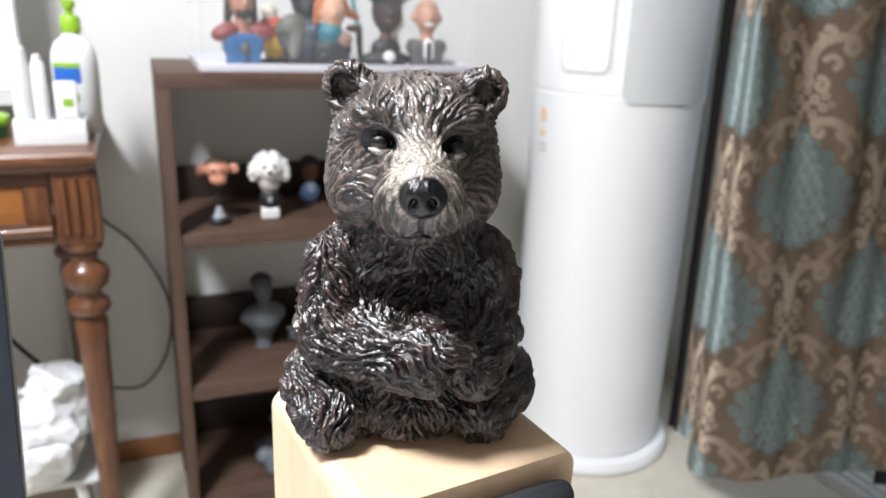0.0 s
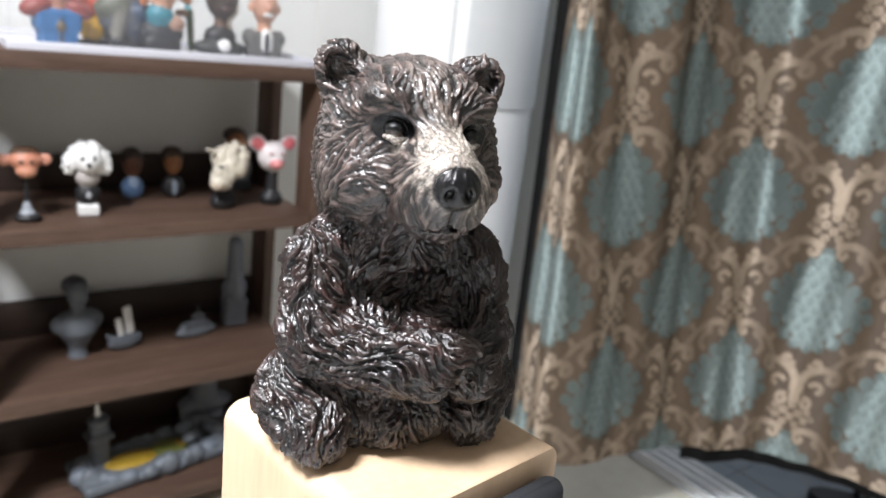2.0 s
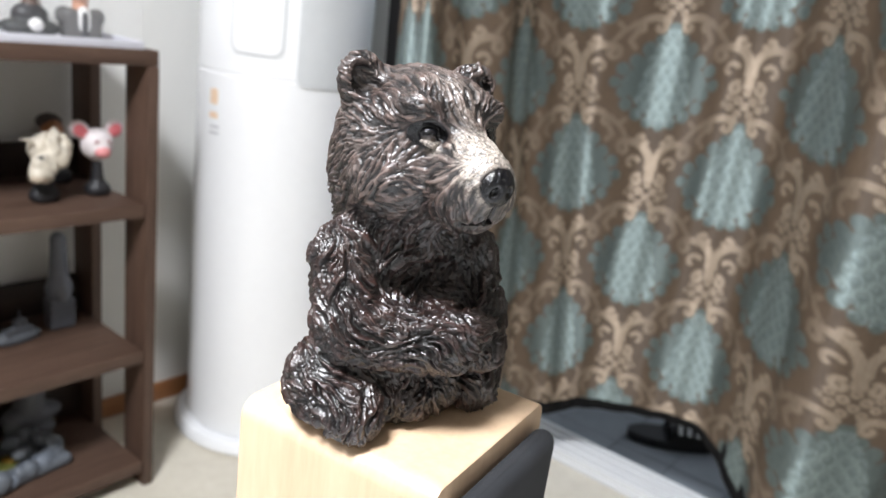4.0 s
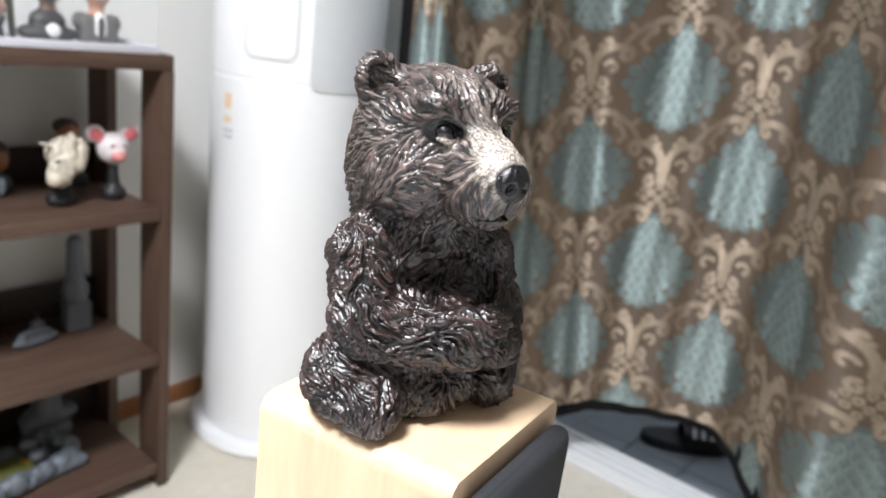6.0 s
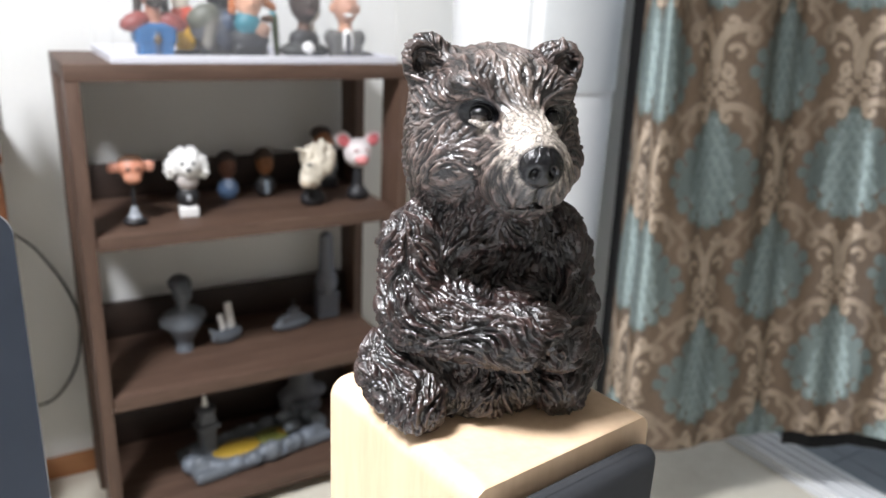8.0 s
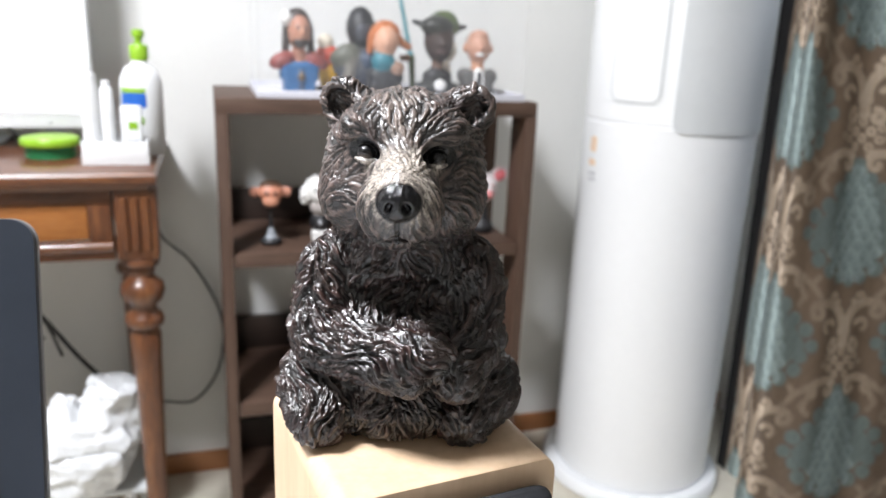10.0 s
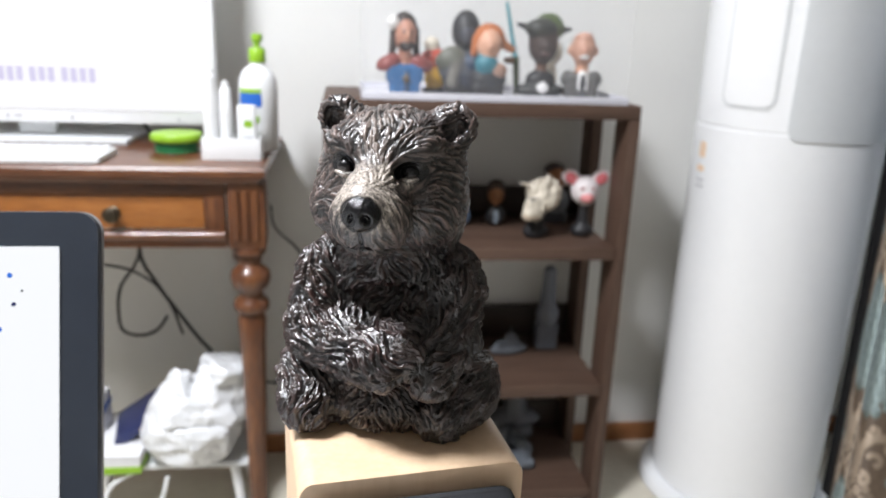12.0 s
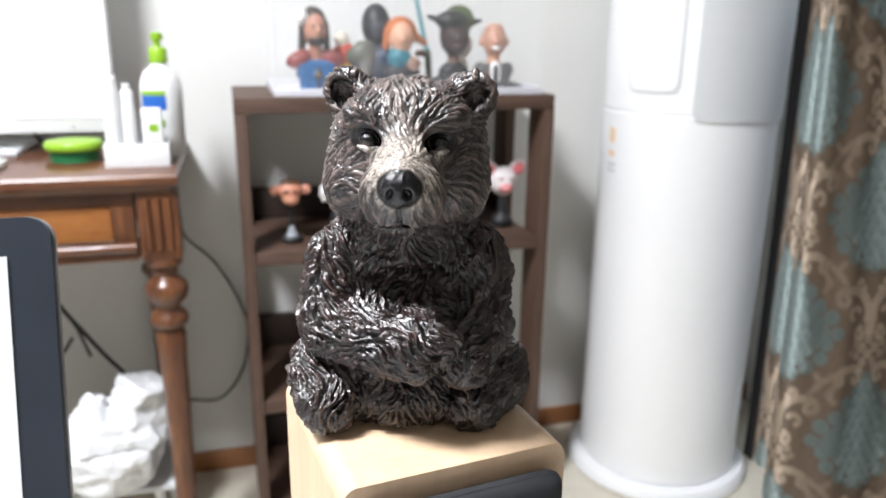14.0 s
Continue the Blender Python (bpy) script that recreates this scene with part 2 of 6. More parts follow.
def reach(kind, a):
    """The box round a solid: its low and high corner."""
    if kind == "c":
        ends, r = np.array([a[0], a[1]]), max(a[2], a[3])
        return ends.min(0) - r, ends.max(0) + r
    r = np.linalg.norm(a[1]) * np.ones(3) if len(a) > (2 if kind == "e" else 3) else np.array(a[1])
    return np.array(a[0]) - r, np.array(a[0]) + r


def blended(solids, cuts, h, k, margin):
    """Values on a grid of the smoothly joined solids, less the cuts, and the grid's corner."""
    boxes = [reach(kind, a) for kind, a, *_ in solids]
    lo = np.min([b[0] for b in boxes], 0) - margin
    n = np.ceil((np.max([b[1] for b in boxes], 0) + margin - lo) / h).astype(int) + 1
    value = np.full(n, 1.0, np.float32)
    for add, some in ((True, solids), (False, cuts)):
        for kind, a, *rest in some:
            b0, b1 = reach(kind, a)
            i0 = np.clip(np.floor((b0 - margin - lo) / h).astype(int), 0, n - 1)
            i1 = np.clip(np.ceil((b1 + margin - lo) / h).astype(int) + 1, 1, n)
            axes = [(lo[m] + h * np.arange(i0[m], i1[m])).astype(np.float32) for m in range(3)]
            p = np.stack(np.meshgrid(*axes, indexing="ij"), -1)
            d = solid_distance(p, kind, a).astype(np.float32)
            here = (slice(i0[0], i1[0]), slice(i0[1], i1[1]), slice(i0[2], i1[2]))
            was = value[here]
            kk = rest[1] if len(rest) > 1 else k
            if add:
                w = np.clip(0.5 + 0.5 * (d - was) / kk, 0, 1)
                value[here] = d + (was - d) * w - kk * w * (1 - w)
            else:
                w = np.clip(0.5 - 0.5 * (was + d) / kk, 0, 1)
                value[here] = was + (-d - was) * w + kk * w * (1 - w)
    return value, lo


def skin(value, lo, h):
    """Surface nets: points and four-sided faces where the values change sign."""
    inside = value < 0
    n = np.array(value.shape) - 1
    corner = [(a, b, c) for a in (0, 1) for b in (0, 1) for c in (0, 1)]
    count = sum(inside[a : a + n[0], b : b + n[1], c : c + n[2]].astype(np.int8) for a, b, c in corner)
    cells = np.argwhere((count > 0) & (count < 8))
    index = np.full(n, -1, np.int64)
    index[tuple(cells.T)] = np.arange(len(cells))
    total, hits = np.zeros((len(cells), 3)), np.zeros(len(cells))
    for c0 in corner:
        for axis in range(3):
            if c0[axis]:
                continue
            c1 = list(c0)
            c1[axis] = 1
            v0, v1 = value[tuple((cells + c0).T)], value[tuple((cells + c1).T)]
            cross = (v0 < 0) != (v1 < 0)
            t = np.where(cross, v0 / np.where(cross, v0 - v1, 1), 0)
            at = np.array(c0, float)[None] + t[:, None] * np.eye(3)[axis]
            total += at * cross[:, None]
            hits += cross
    points = lo + h * (cells + total / hits[:, None])
    faces = []
    for axis in range(3):
        s0, s1 = [slice(None)] * 3, [slice(None)] * 3
        s0[axis], s1[axis] = slice(0, -1), slice(1, None)
        change = inside[tuple(s0)] != inside[tuple(s1)]
        e = np.argwhere(change)
        b, c = (axis + 1) % 3, (axis + 2) % 3
        e = e[(e[:, b] > 0) & (e[:, c] > 0) & (e[:, b] < n[b]) & (e[:, c] < n[c])]
        db, dc = np.eye(3, dtype=int)[b], np.eye(3, dtype=int)[c]
        quad = np.stack([index[tuple((e - o).T)] for o in (db + dc, dc, 0 * db, db)], 1)
        flip = ~inside[tuple(e.T)]
        quad[flip] = quad[flip][:, ::-1]
        faces.append(quad)
    return points, np.concatenate(faces)


def mesh_of(name, points, faces, material):
    me = bpy.data.meshes.new(name)
    me.vertices.add(len(points))
    me.vertices.foreach_set("co", np.asarray(points, np.float32).ravel())
    me.loops.add(faces.size)
    me.loops.foreach_set("vertex_index", faces.astype(np.int32).ravel())
    me.polygons.add(len(faces))
    me.polygons.foreach_set("loop_start", np.arange(0, faces.size, faces.shape[1], dtype=np.int32))
    me.polygons.foreach_set("use_smooth", np.ones(len(faces), bool))
    me.update(calc_edges=True)
    me.materials.append(material)
    return me


def store_colour(me, name, colours):
    layer = me.color_attributes.new(name, "FLOAT_COLOR", "POINT")
    if colours.shape[1] == 3:
        colours = np.concatenate([colours, np.ones((len(colours), 1))], 1)
    layer.data.foreach_set("color", colours.astype(np.float32).ravel())


def figure(name, label, category, solids, m, material=None, h=0.0022, k=0.005, cuts=(), group=""):
    """A small cast figure: one mesh, each solid in its own paint. solids: (kind, shape, colour)."""
    value, lo = blended(solids, cuts, h, k, 0.008)
    points, faces = skin(value, lo, h)
    d = np.stack([solid_distance(points.astype(np.float32), s[0], s[1]) for s in solids], 1)
    colours = np.array([s[2] for s in solids])[d.argmin(1)]
    me = mesh_of(name, points, faces, material or M_PAINT)
    store_colour(me, "paint", colours)
    ob = new(name, me)
    ob.matrix_world = m
    return tagged(ob, label, category, group)


# ---------- the room ----------
NORTH, EAST, WEST, SOUTH, TOP = 1.741, 1.44, -2.7, -1.5, 2.32
structure("floor", box(WEST, EAST, SOUTH, NORTH, -0.06, 0.0), M_FLOOR, "pale beige marbled vinyl floor")
structure("ceiling", box(WEST - 0.1, EAST + 0.12, SOUTH - 0.1, NORTH + 0.1, TOP, TOP + 0.1), M_CEIL, "unseen papered ceiling, greyed to cut bounced light")
structure("wall_north", box(WEST - 0.1, 3.0, NORTH, NORTH + 0.1, -0.06, TOP), M_WALL, "pale grey papered back wall")
structure("wall_west", box(WEST - 0.1, WEST, SOUTH, NORTH, -0.06, TOP), M_WALL2, "unseen side wall, darkened to cut bounced light")
structure("wall_south", box(WEST - 0.1, 3.0, SOUTH - 0.1, SOUTH, -0.06, TOP), M_WALL2, "unseen rear wall, darkened to cut bounced light")
# wall with the wide opening to the veranda
structure("wall_east", box(EAST, EAST + 0.12, 1.54, NORTH, -0.06, TOP), M_WALL, "papered wall beside the veranda opening")
structure("wall_east_far", box(EAST, EAST + 0.12, SOUTH, -0.75, -0.06, TOP), M_WALL, "papered wall beside the veranda opening")
structure("wall_east_head", box(EAST, EAST + 0.12, -0.75, 1.54, 2.1, TOP), M_WALL, "papered wall above the veranda opening")
structure("baseboard", box(WEST, EAST, NORTH - 0.012, NORTH - 0.0005, 0.0, 0.047, 0.003), M_BASE, "orange-brown wooden baseboard", 40)

# sliding-door track
sill = thing("door_track", "white plastic sliding-door track with raised rails", "door track", kind="structure")
part("sill", box(EAST + 0.002, EAST + 0.118, -0.75, 1.52, -0.06, 0.006), M_WHITE, sill)
for x in (EAST + 0.012, EAST + 0.042, EAST + 0.072, EAST + 0.102):
    part("rail", box(x, x + 0.012, -0.749, 1.519, 0.0062, 0.022, 0.003), M_WHITE, sill)

# veranda: wall and ceiling carry their shade as a dark colour
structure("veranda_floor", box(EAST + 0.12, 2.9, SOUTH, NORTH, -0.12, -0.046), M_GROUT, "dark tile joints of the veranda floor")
# unseen wall kept low, so that world light reaches the tiles over it
structure("veranda_wall", box(2.9, 3.0, SOUTH, NORTH, -0.12, 1.05), M_DARKWALL, "plain low veranda wall in shade-dark colour, open above")
structure("veranda_ceiling", box(EAST + 0.12, 3.0, SOUTH, NORTH, TOP, TOP + 0.1), M_DARKWALL, "plain veranda ceiling, shade put into its dark colour")
VERANDA = bpy.data.objects["veranda_floor"]

# ---------- ceiling light ----------
lit = thing("ceiling_light", "square white LED ceiling light, switched on", "ceiling light", m=pose(LAMP[0], LAMP[1], TOP))
part("housing", box(-0.3, 0.3, -0.3, 0.3, -0.04, 0.0, 0.008), M_WHITE, lit)
part("diffuser", box(-0.285, 0.285, -0.285, 0.285, -0.052, -0.041, 0.004), glow("lamp_glow", (1.0, 0.965, 0.92), 4.0), lit)

# ---------- bookcase ----------
BX0, BX1, BY0, BY1 = 0.118, 0.693, 1.45, 1.725
case = thing("bookcase", "open dark walnut bookcase with posts and four boards", "bookcase", m=pose(0, 0, 0))
for z1, th in ((0.860, 0.026), (0.590, 0.024), (0.302, 0.026), (0.058, 0.024)):
    part("shelf", box(BX0 + (0.0 if z1 > 0.8 else 0.022), BX1 - (0.0 if z1 > 0.8 else 0.022), BY0 + 0.002, BY1 - 0.002, z1 - th, z1, 0.0015), M_SHELF, case)
for x0, x1 in ((BX0, BX0 + 0.02), (BX1 - 0.02, BX1)):
    part("front_post", box(x0, x1, BY0, BY0 + 0.075, 0.0, 0.8335, 0.0015), M_POST, case)
    part("back_post", box(x0, x1, BY1 - 0.075, BY1, 0.0, 0.8335, 0.0015), M_POST, case)
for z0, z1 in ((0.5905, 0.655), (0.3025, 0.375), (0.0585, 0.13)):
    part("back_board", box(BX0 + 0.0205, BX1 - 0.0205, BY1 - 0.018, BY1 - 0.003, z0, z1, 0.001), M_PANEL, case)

# ---------- display case on the bookcase ----------
show = thing("display_case", "clear acrylic display case on a white tray", "display case")
CX0, CX1, CY0, CY1 = 0.185, 0.668, 1.456, 1.70
part("tray", box(CX0, CX1, CY0, CY1, 0.8605, 0.8635, 0.001), M_TRAY, show)
for b in ((CX0, CX1, CY0, CY0 + 0.0028), (CX0, CX1, CY1 - 0.0028, CY1), (CX0, CX0 + 0.0028, CY0 + 0.0029, CY1 - 0.0029), (CX1 - 0.0028, CX1, CY0 + 0.0029, CY1 - 0.0029)):
    part("rim", box(*b, 0.8636, 0.8735, 0.0008), M_TRAY, show)
for nm, b in (("front_pane", (CX0 + 0.003, CX1 - 0.003, CY0 + 0.003, CY0 + 0.006)), ("back_pane", (CX0 + 0.003, CX1 - 0.003, CY1 - 0.006, CY1 - 0.003)), ("side_pane", (CX0 + 0.003, CX0 + 0.006, CY0 + 0.0065, CY1 - 0.0065)), ("side_pane", (CX1 - 0.006, CX1 - 0.003, CY0 + 0.0065, CY1 - 0.0065))):
    pane = part(nm, box(*b, 0.8637, 1.14), M_CLEAR, show, "clear acrylic pane", 0)
    pane.visible_shadow = False

# ---------- standing air conditioner ----------
AX, AY, AR = 1.036, 1.536, 0.176
ac = thing("air_conditioner", "tall round white standing air conditioner", "air conditioner", m=pose(AX, AY, 0))
part("base", lathe([(0.0, 0.0), (0.198, 0.0), (0.204, 0.006), (0.203, 0.022), (0.196, 0.030), (0.0, 0.030)], 72), M_AC, ac)
part("body", lathe([(0.0, 0.031), (AR - 0.004, 0.031), (AR, 0.036), (AR, 0.818), (AR - 0.002, 0.820)] + [(AR - 0.002, 0.823), (AR, 0.825), (AR, 1.76), (AR - 0.01, 1.79), (0.0, 1.80)], 96), M_AC, ac, smooth=30)


def wrapped(a0, a1, z0, z1, r0, r1, corner=0.03, n=28):
    """A plate bent round the tower between two angles, with round lower corners."""
    bm = bmesh.new()
    rm = (r0 + r1) / 2
    w, hgt = radians(a1 - a0) * rm, z1 - z0
    line = rounded(w, hgt, corner, 8)
    fine = []
    for (xa, ya), (xb, yb) in zip(line, line[1:] + line[:1]):
        k = max(1, int(abs(xb - xa) / 0.012))
        fine += [(xa + (xb - xa) * j / k, ya + (yb - ya) * j / k) for j in range(k)]
    mid, zc = radians(a0 + a1) / 2, (z0 + z1) / 2
    # columns across, so that the plate follows the round
    xs = sorted({round(x, 5) for x, _ in fine})
    def half(x):
        d = max(0.0, abs(x) - (w / 2 - corner))
        return hgt / 2 - corner + math.sqrt(max(corner * corner - d * d, 0.0))
    rows = []
    for x in xs:
        a, hh = mid + x / rm, max(half(x), 1e-4)
        rows.append([bm.verts.new((r * math.cos(a), r * math.sin(a), zc + s * hh)) for r in (r0, r1) for s in (-1, 1)])
    for p, q in zip(rows, rows[1:]):
        for i, j in ((0, 1), (1, 3), (3, 2), (2, 0)):
            bm.faces.new((p[i], p[j], q[j], q[i]))
    for row in (rows[0], rows[-1]):
        bm.faces.new((row[0], row[1], row[3], row[2]))
    return bm


part("display_rim", wrapped(-165, -130, 0.862, 1.46, AR - 0.001, AR + 0.0022, 0.022), M_AC2, ac, "thin grey rim of the display")
part("display_panel", wrapped(-163.3, -131.7, 0.867, 1.455, AR, AR + 0.0035, 0.019), M_AC, ac)
part("outlet_door", wrapped(-122, -30, 0.812, 1.62, AR - 0.001, AR + 0.004, 0.02), M_AC2, ac, "pale grey curved outlet door")
for a, z, wd, hgt, mt in ((-178, 0.772, 7, 0.030, M_ORANGE), (-178, 0.735, 8, 0.012, M_ORANGE), (-177, 0.712, 9, 0.004, M_GREYPRINT), (-177, 0.700, 9, 0.004, M_GREYPRINT)):
    part("sticker", wrapped(a - wd / 2, a + wd / 2, z - hgt / 2, z + hgt / 2, AR - 0.0005, AR + 0.0008, min(0.003, hgt / 3)), mt, ac)

# ---------- curtain ----------
# The cloth hangs short of the floor. Its way in plan: along the opening, then out into the room, rolled in folds.
CLOTH_U = (-1.75, -1.45, -1.25, -1.05, -0.90, -0.75, -0.62, -0.53, -0.45, -0.38, -0.32, -0.24, -0.165, 0.0, 0.10, 0.165, 0.22, 0.33, 0.495, 0.60, 0.65, 0.69, 0.74, 0.80, 0.86, 0.93, 0.985, 1.04, 1.18)
CLOTH_X = (1.37, 1.34, 1.38, 1.30, 1.36, 1.30, 1.375, 1.300, 1.235, 1.290, 1.345, 1.390, 1.392, 1.384, 1.383, 1.358, 1.318, 1.225, 1.075, 0.985, 0.950, 0.952, 0.985, 1.035, 1.055, 1.030, 1.008, 1.022, 1.012)
CLOTH_Y = (-0.72, -0.45, -0.28, -0.10, 0.02, 0.14, 0.25, 0.32, 0.425, 0.490, 0.540, 0.605, 0.672, 0.822, 0.922, 0.974, 1.003, 1.022, 1.055, 1.055, 1.070, 1.098, 1.118, 1.118, 1.140, 1.142, 1.165, 1.190, 1.226)
CLOTH_LINE = np.arange(-1.75, 1.1801, 0.003)
CLOTH_PLAN = []
for _row in (CLOTH_X, CLOTH_Y):
    _row = np.interp(CLOTH_LINE, CLOTH_U, _row)
    for _ in range(3):
        _row = np.convolve(np.pad(_row, 5, "edge"), np.ones(11) / 11, "valid")
    CLOTH_PLAN.append(_row)


def ease(v, a, b):
    t = np.clip((v - a) / (b - a), 0, 1)
    return t * t * (3 - 2 * t)


def cloth_at(u, z):
    """Where the cloth hangs, for a place u along it and a height z."""
    u, z = np.broadcast_arrays(np.asarray(u, float), np.asarray(z, float))
    x, y = (np.interp(u, CLOTH_LINE, row) for row in CLOTH_PLAN)
    dx, dy = (np.interp(u + 0.006, CLOTH_LINE, row) - np.interp(u - 0.006, CLOTH_LINE, row) for row in CLOTH_PLAN)
    size = np.hypot(dx, dy)
    nx, ny = -dy / size, dx / size
    # soft ripples of the hanging cloth, and one ridge high up on the forward part
    calm = 1 - 0.75 * ease(u, 0.52, 0.66)
    out = calm * (-0.0045 * np.sin(2 * np.pi * (u + 0.0825) / 0.165 + 0.25 * (z - 0.6)) - 0.0025 * np.sin(2 * np.pi * u / 0.074 + 3 * z))
    out = out + 0.006 * np.sin(2 * np.pi * u / 0.47 + 2.2 * z)
    out = out + 0.030 * np.exp(-(((u - 0.425) / 0.042) ** 2)) * ease(z, 0.45, 0.85)
    out = out + 0.012 * np.exp(-(((u - 0.20) / 0.06) ** 2)) * (1 - 0.6 * ease(z, 0.3, 0.8))
    x, y = x + nx * out, y + ny * out
    # the forward part leans as it falls, and is drawn back towards the rail above
    end = ease(u, 0.52, 0.66)
    lean = np.clip(z - 0.6, -0.5, 0.5)
    y = y + (0.03 + 0.09 * ease(u, 0.0, 0.2) * (1 - end)) * lean
    back = 0.75 * ease(z, 1.2, 2.2)
    return x + back * (1.37 - x) * (x < 1.37), y


def hem(u):
    """The height of the lower edge."""
    return np.interp(u, (-1.75, -0.50, -0.40, -0.30, -0.20, -0.05, 0.06, 0.165, 0.33, 0.66, 1.10), (0.16, 0.16, 0.18, 0.235, 0.262, 0.245, 0.220, 0.196, 0.200, 0.205, 0.215)) + 0.003 * np.sin(u * 37)


def segment(u, v, a, b):
    a, b = np.array(a), np.array(b)
    d = b - a
    t = np.clip(((u - a[0]) * d[0] + (v - a[1]) * d[1]) / (d @ d), 0, 1)
    return np.hypot(u - a[0] - t * d[0], v - a[1] - t * d[1])


def scroll(u, v, c, r0, r1, a0, a1, n=14):
    """Distance to a spiral stroke about c, from radius r0 at angle a0 to r1 at a1 (degrees)."""
    best = np.full(u.shape, 9.0)
    pts = [(c[0] + (r0 + (r1 - r0) * k / n) * math.cos(radians(a0 + (a1 - a0) * k / n)), c[1] + (r0 + (r1 - r0) * k / n) * math.sin(radians(a0 + (a1 - a0) * k / n))) for k in range(n + 1)]
    for a, b in zip(pts, pts[1:]):
        best = np.minimum(best, segment(u, v, a, b))
    return best


def soft_edge(d, w=0.0025):
    return np.clip(0.5 - d / w, 0, 1)


PITCH_U, PITCH_V = 0.33, 0.366


def damask(u, v):
    """Teal leaf medallions, gold scrolls between them and their fine drawing, on (u, v) metres."""
    teal, gold, fine = np.zeros(u.shape), np.zeros(u.shape), np.zeros(u.shape)
    lobes = ((0.0, 0.091, 0.015), (0.020, 0.073, 0.0115), (0.040, 0.056, 0.014), (0.061, 0.033, 0.013), (0.084, 0.016, 0.0125), (0.096, -0.010, 0.011), (0.078, -0.028, 0.0125), (0.070, -0.052, 0.0125), (0.046, -0.068, 0.0135), (0.022, -0.082, 0.011), (0.0, -0.088, 0.010))
    cone = ((0.0, 0.078, 0.017), (0.014, 0.056, 0.014), (0.024, 0.034, 0.014), (0.030, 0.010, 0.014), (0.036, -0.016, 0.014), (0.042, -0.042, 0.014), (0.034, -0.066, 0.014), (0.012, -0.078, 0.013))
    for ox, oy in ((0, 0), (0.5, 0.5)):
        uu = (u / PITCH_U - ox + 0.5) % 1.0 * PITCH_U - PITCH_U / 2
        vv = (v / PITCH_V - oy + 0.5) % 1.0 * PITCH_V - PITCH_V / 2
        cu, cv = np.abs(uu), vv
        # medallion: a broad leaf with a lobed edge
        d = (((cu / 0.086) ** 1.15 + (np.abs(cv + 0.010) / np.where(cv > -0.010, 0.092, 0.076)) ** 1.15) ** 0.87 - 1) * 0.05
        for lx, ly, r in lobes:
            d = np.minimum(d, np.hypot(cu - lx, cv - ly) - r)
        inside = soft_edge(d, 0.003)
        teal = np.maximum(teal, inside)
        # its middle: a cone of overlapping petals in bright thread
        c = np.maximum(cu - np.interp(cv, (-0.08, -0.05, 0.06, 0.09), (0.030, 0.038, 0.010, 0.0)), np.abs(cv) - 0.08)
        for lx, ly, r in cone:
            c = np.minimum(c, np.hypot(cu - lx, cv - ly) - r)
        heart = soft_edge(c, 0.004)
        row = np.floor(cv / 0.017)
        pu = (cu + 0.011 * (row % 2)) % 0.022 - 0.011
        pv = cv - row * 0.017
        petal = np.abs(np.hypot(pu, (pv - 0.004) * 0.8) - 0.0085)
        curl = np.abs(np.hypot(pu - 0.002, pv - 0.006) - 0.0034)
        lace = np.maximum(soft_edge(petal - 0.0012, 0.003), 0.8 * soft_edge(curl - 0.0009, 0.0025))
        speck = 0.5 + 0.5 * np.sin(uu * 730 + 2.1 * np.sin(cv * 410)) * np.sin(cv * 690 + 1.7 * np.sin(uu * 380))
        veins = np.clip(1 - np.abs(np.sin((cv * 0.8 - cu) * 2 * np.pi / 0.030)) * 3, 0, 1)
        fine = np.maximum(fine, inside * (heart * np.clip(0.32 + 0.58 * lace + 0.20 * (speck - 0.5), 0, 1) + (1 - heart) * (0.13 + 0.10 * veins)))
        # urn of two broad horns over a rosette, with tendrils to either side
        su = np.abs((uu / PITCH_U + 1.0) % 1.0 - 0.5) * PITCH_U
        sv = vv
        d = scroll(su, sv, (0.047, 0.022), 0.043, 0.037, 195, 66) - (0.0078 - 0.04 * np.clip(su - 0.03, 0, 0.08))
        d = np.minimum(d, scroll(su, sv, (0.060, 0.046), 0.015, 0.005, 80, -210) - 0.0055)
        d = np.minimum(d, scroll(su, sv, (0.026, 0.068), 0.012, 0.004, 215, 480) - 0.0055)
        d = np.minimum(d, scroll(su, sv, (0.038, 0.018), 0.015, 0.005, 150, -60) - 0.0046)
        d = np.minimum(d, segment(su, sv, (0.000, 0.030), (0.004, -0.010)) - 0.0066)
        d = np.minimum(d, scroll(su, sv, (0.021, -0.014), 0.012, 0.004, 100, -230) - 0.0045)
        for rx, ry, rr in ((0.0, -0.022, 0.0075), (0.014, -0.036, 0.0080), (0.0, -0.047, 0.0075), (0.030, -0.030, 0.0065), (0.027, -0.048, 0.0070), (0.012, -0.060, 0.0070), (0.040, -0.042, 0.0050)):
            ring = np.hypot(su - rx, sv - ry)
            d = np.minimum(d, np.maximum(ring - rr, 0.0024 - ring))
        d = np.minimum(d, scroll(su, sv, (0.048, -0.112), 0.050, 0.036, 130, 60) - 0.0070)
        d = np.minimum(d, scroll(su, sv, (0.064, -0.089), 0.013, 0.004, 40, 300) - 0.0048)
        d = np.minimum(d, scroll(su, sv, (0.026, -0.086), 0.011, 0.004, 120, 380) - 0.0046)
        for a, b in (((0.060, -0.075), (0.088, -0.092)), ((0.088, -0.092), (0.108, -0.116)), ((0.088, -0.092), (0.100, -0.080)), ((0.105, 0.100), (0.088, 0.070)), ((0.088, 0.070), (0.098, 0.058))):
            d = np.minimum(d, segment(su, sv, a, b) - 0.0052)
        gold = np.maximum(gold, soft_edge(d) * np.clip(1.35 - su / 0.062, 0.26, 1))
    return teal * (1 - gold), gold, fine * (1 - gold)


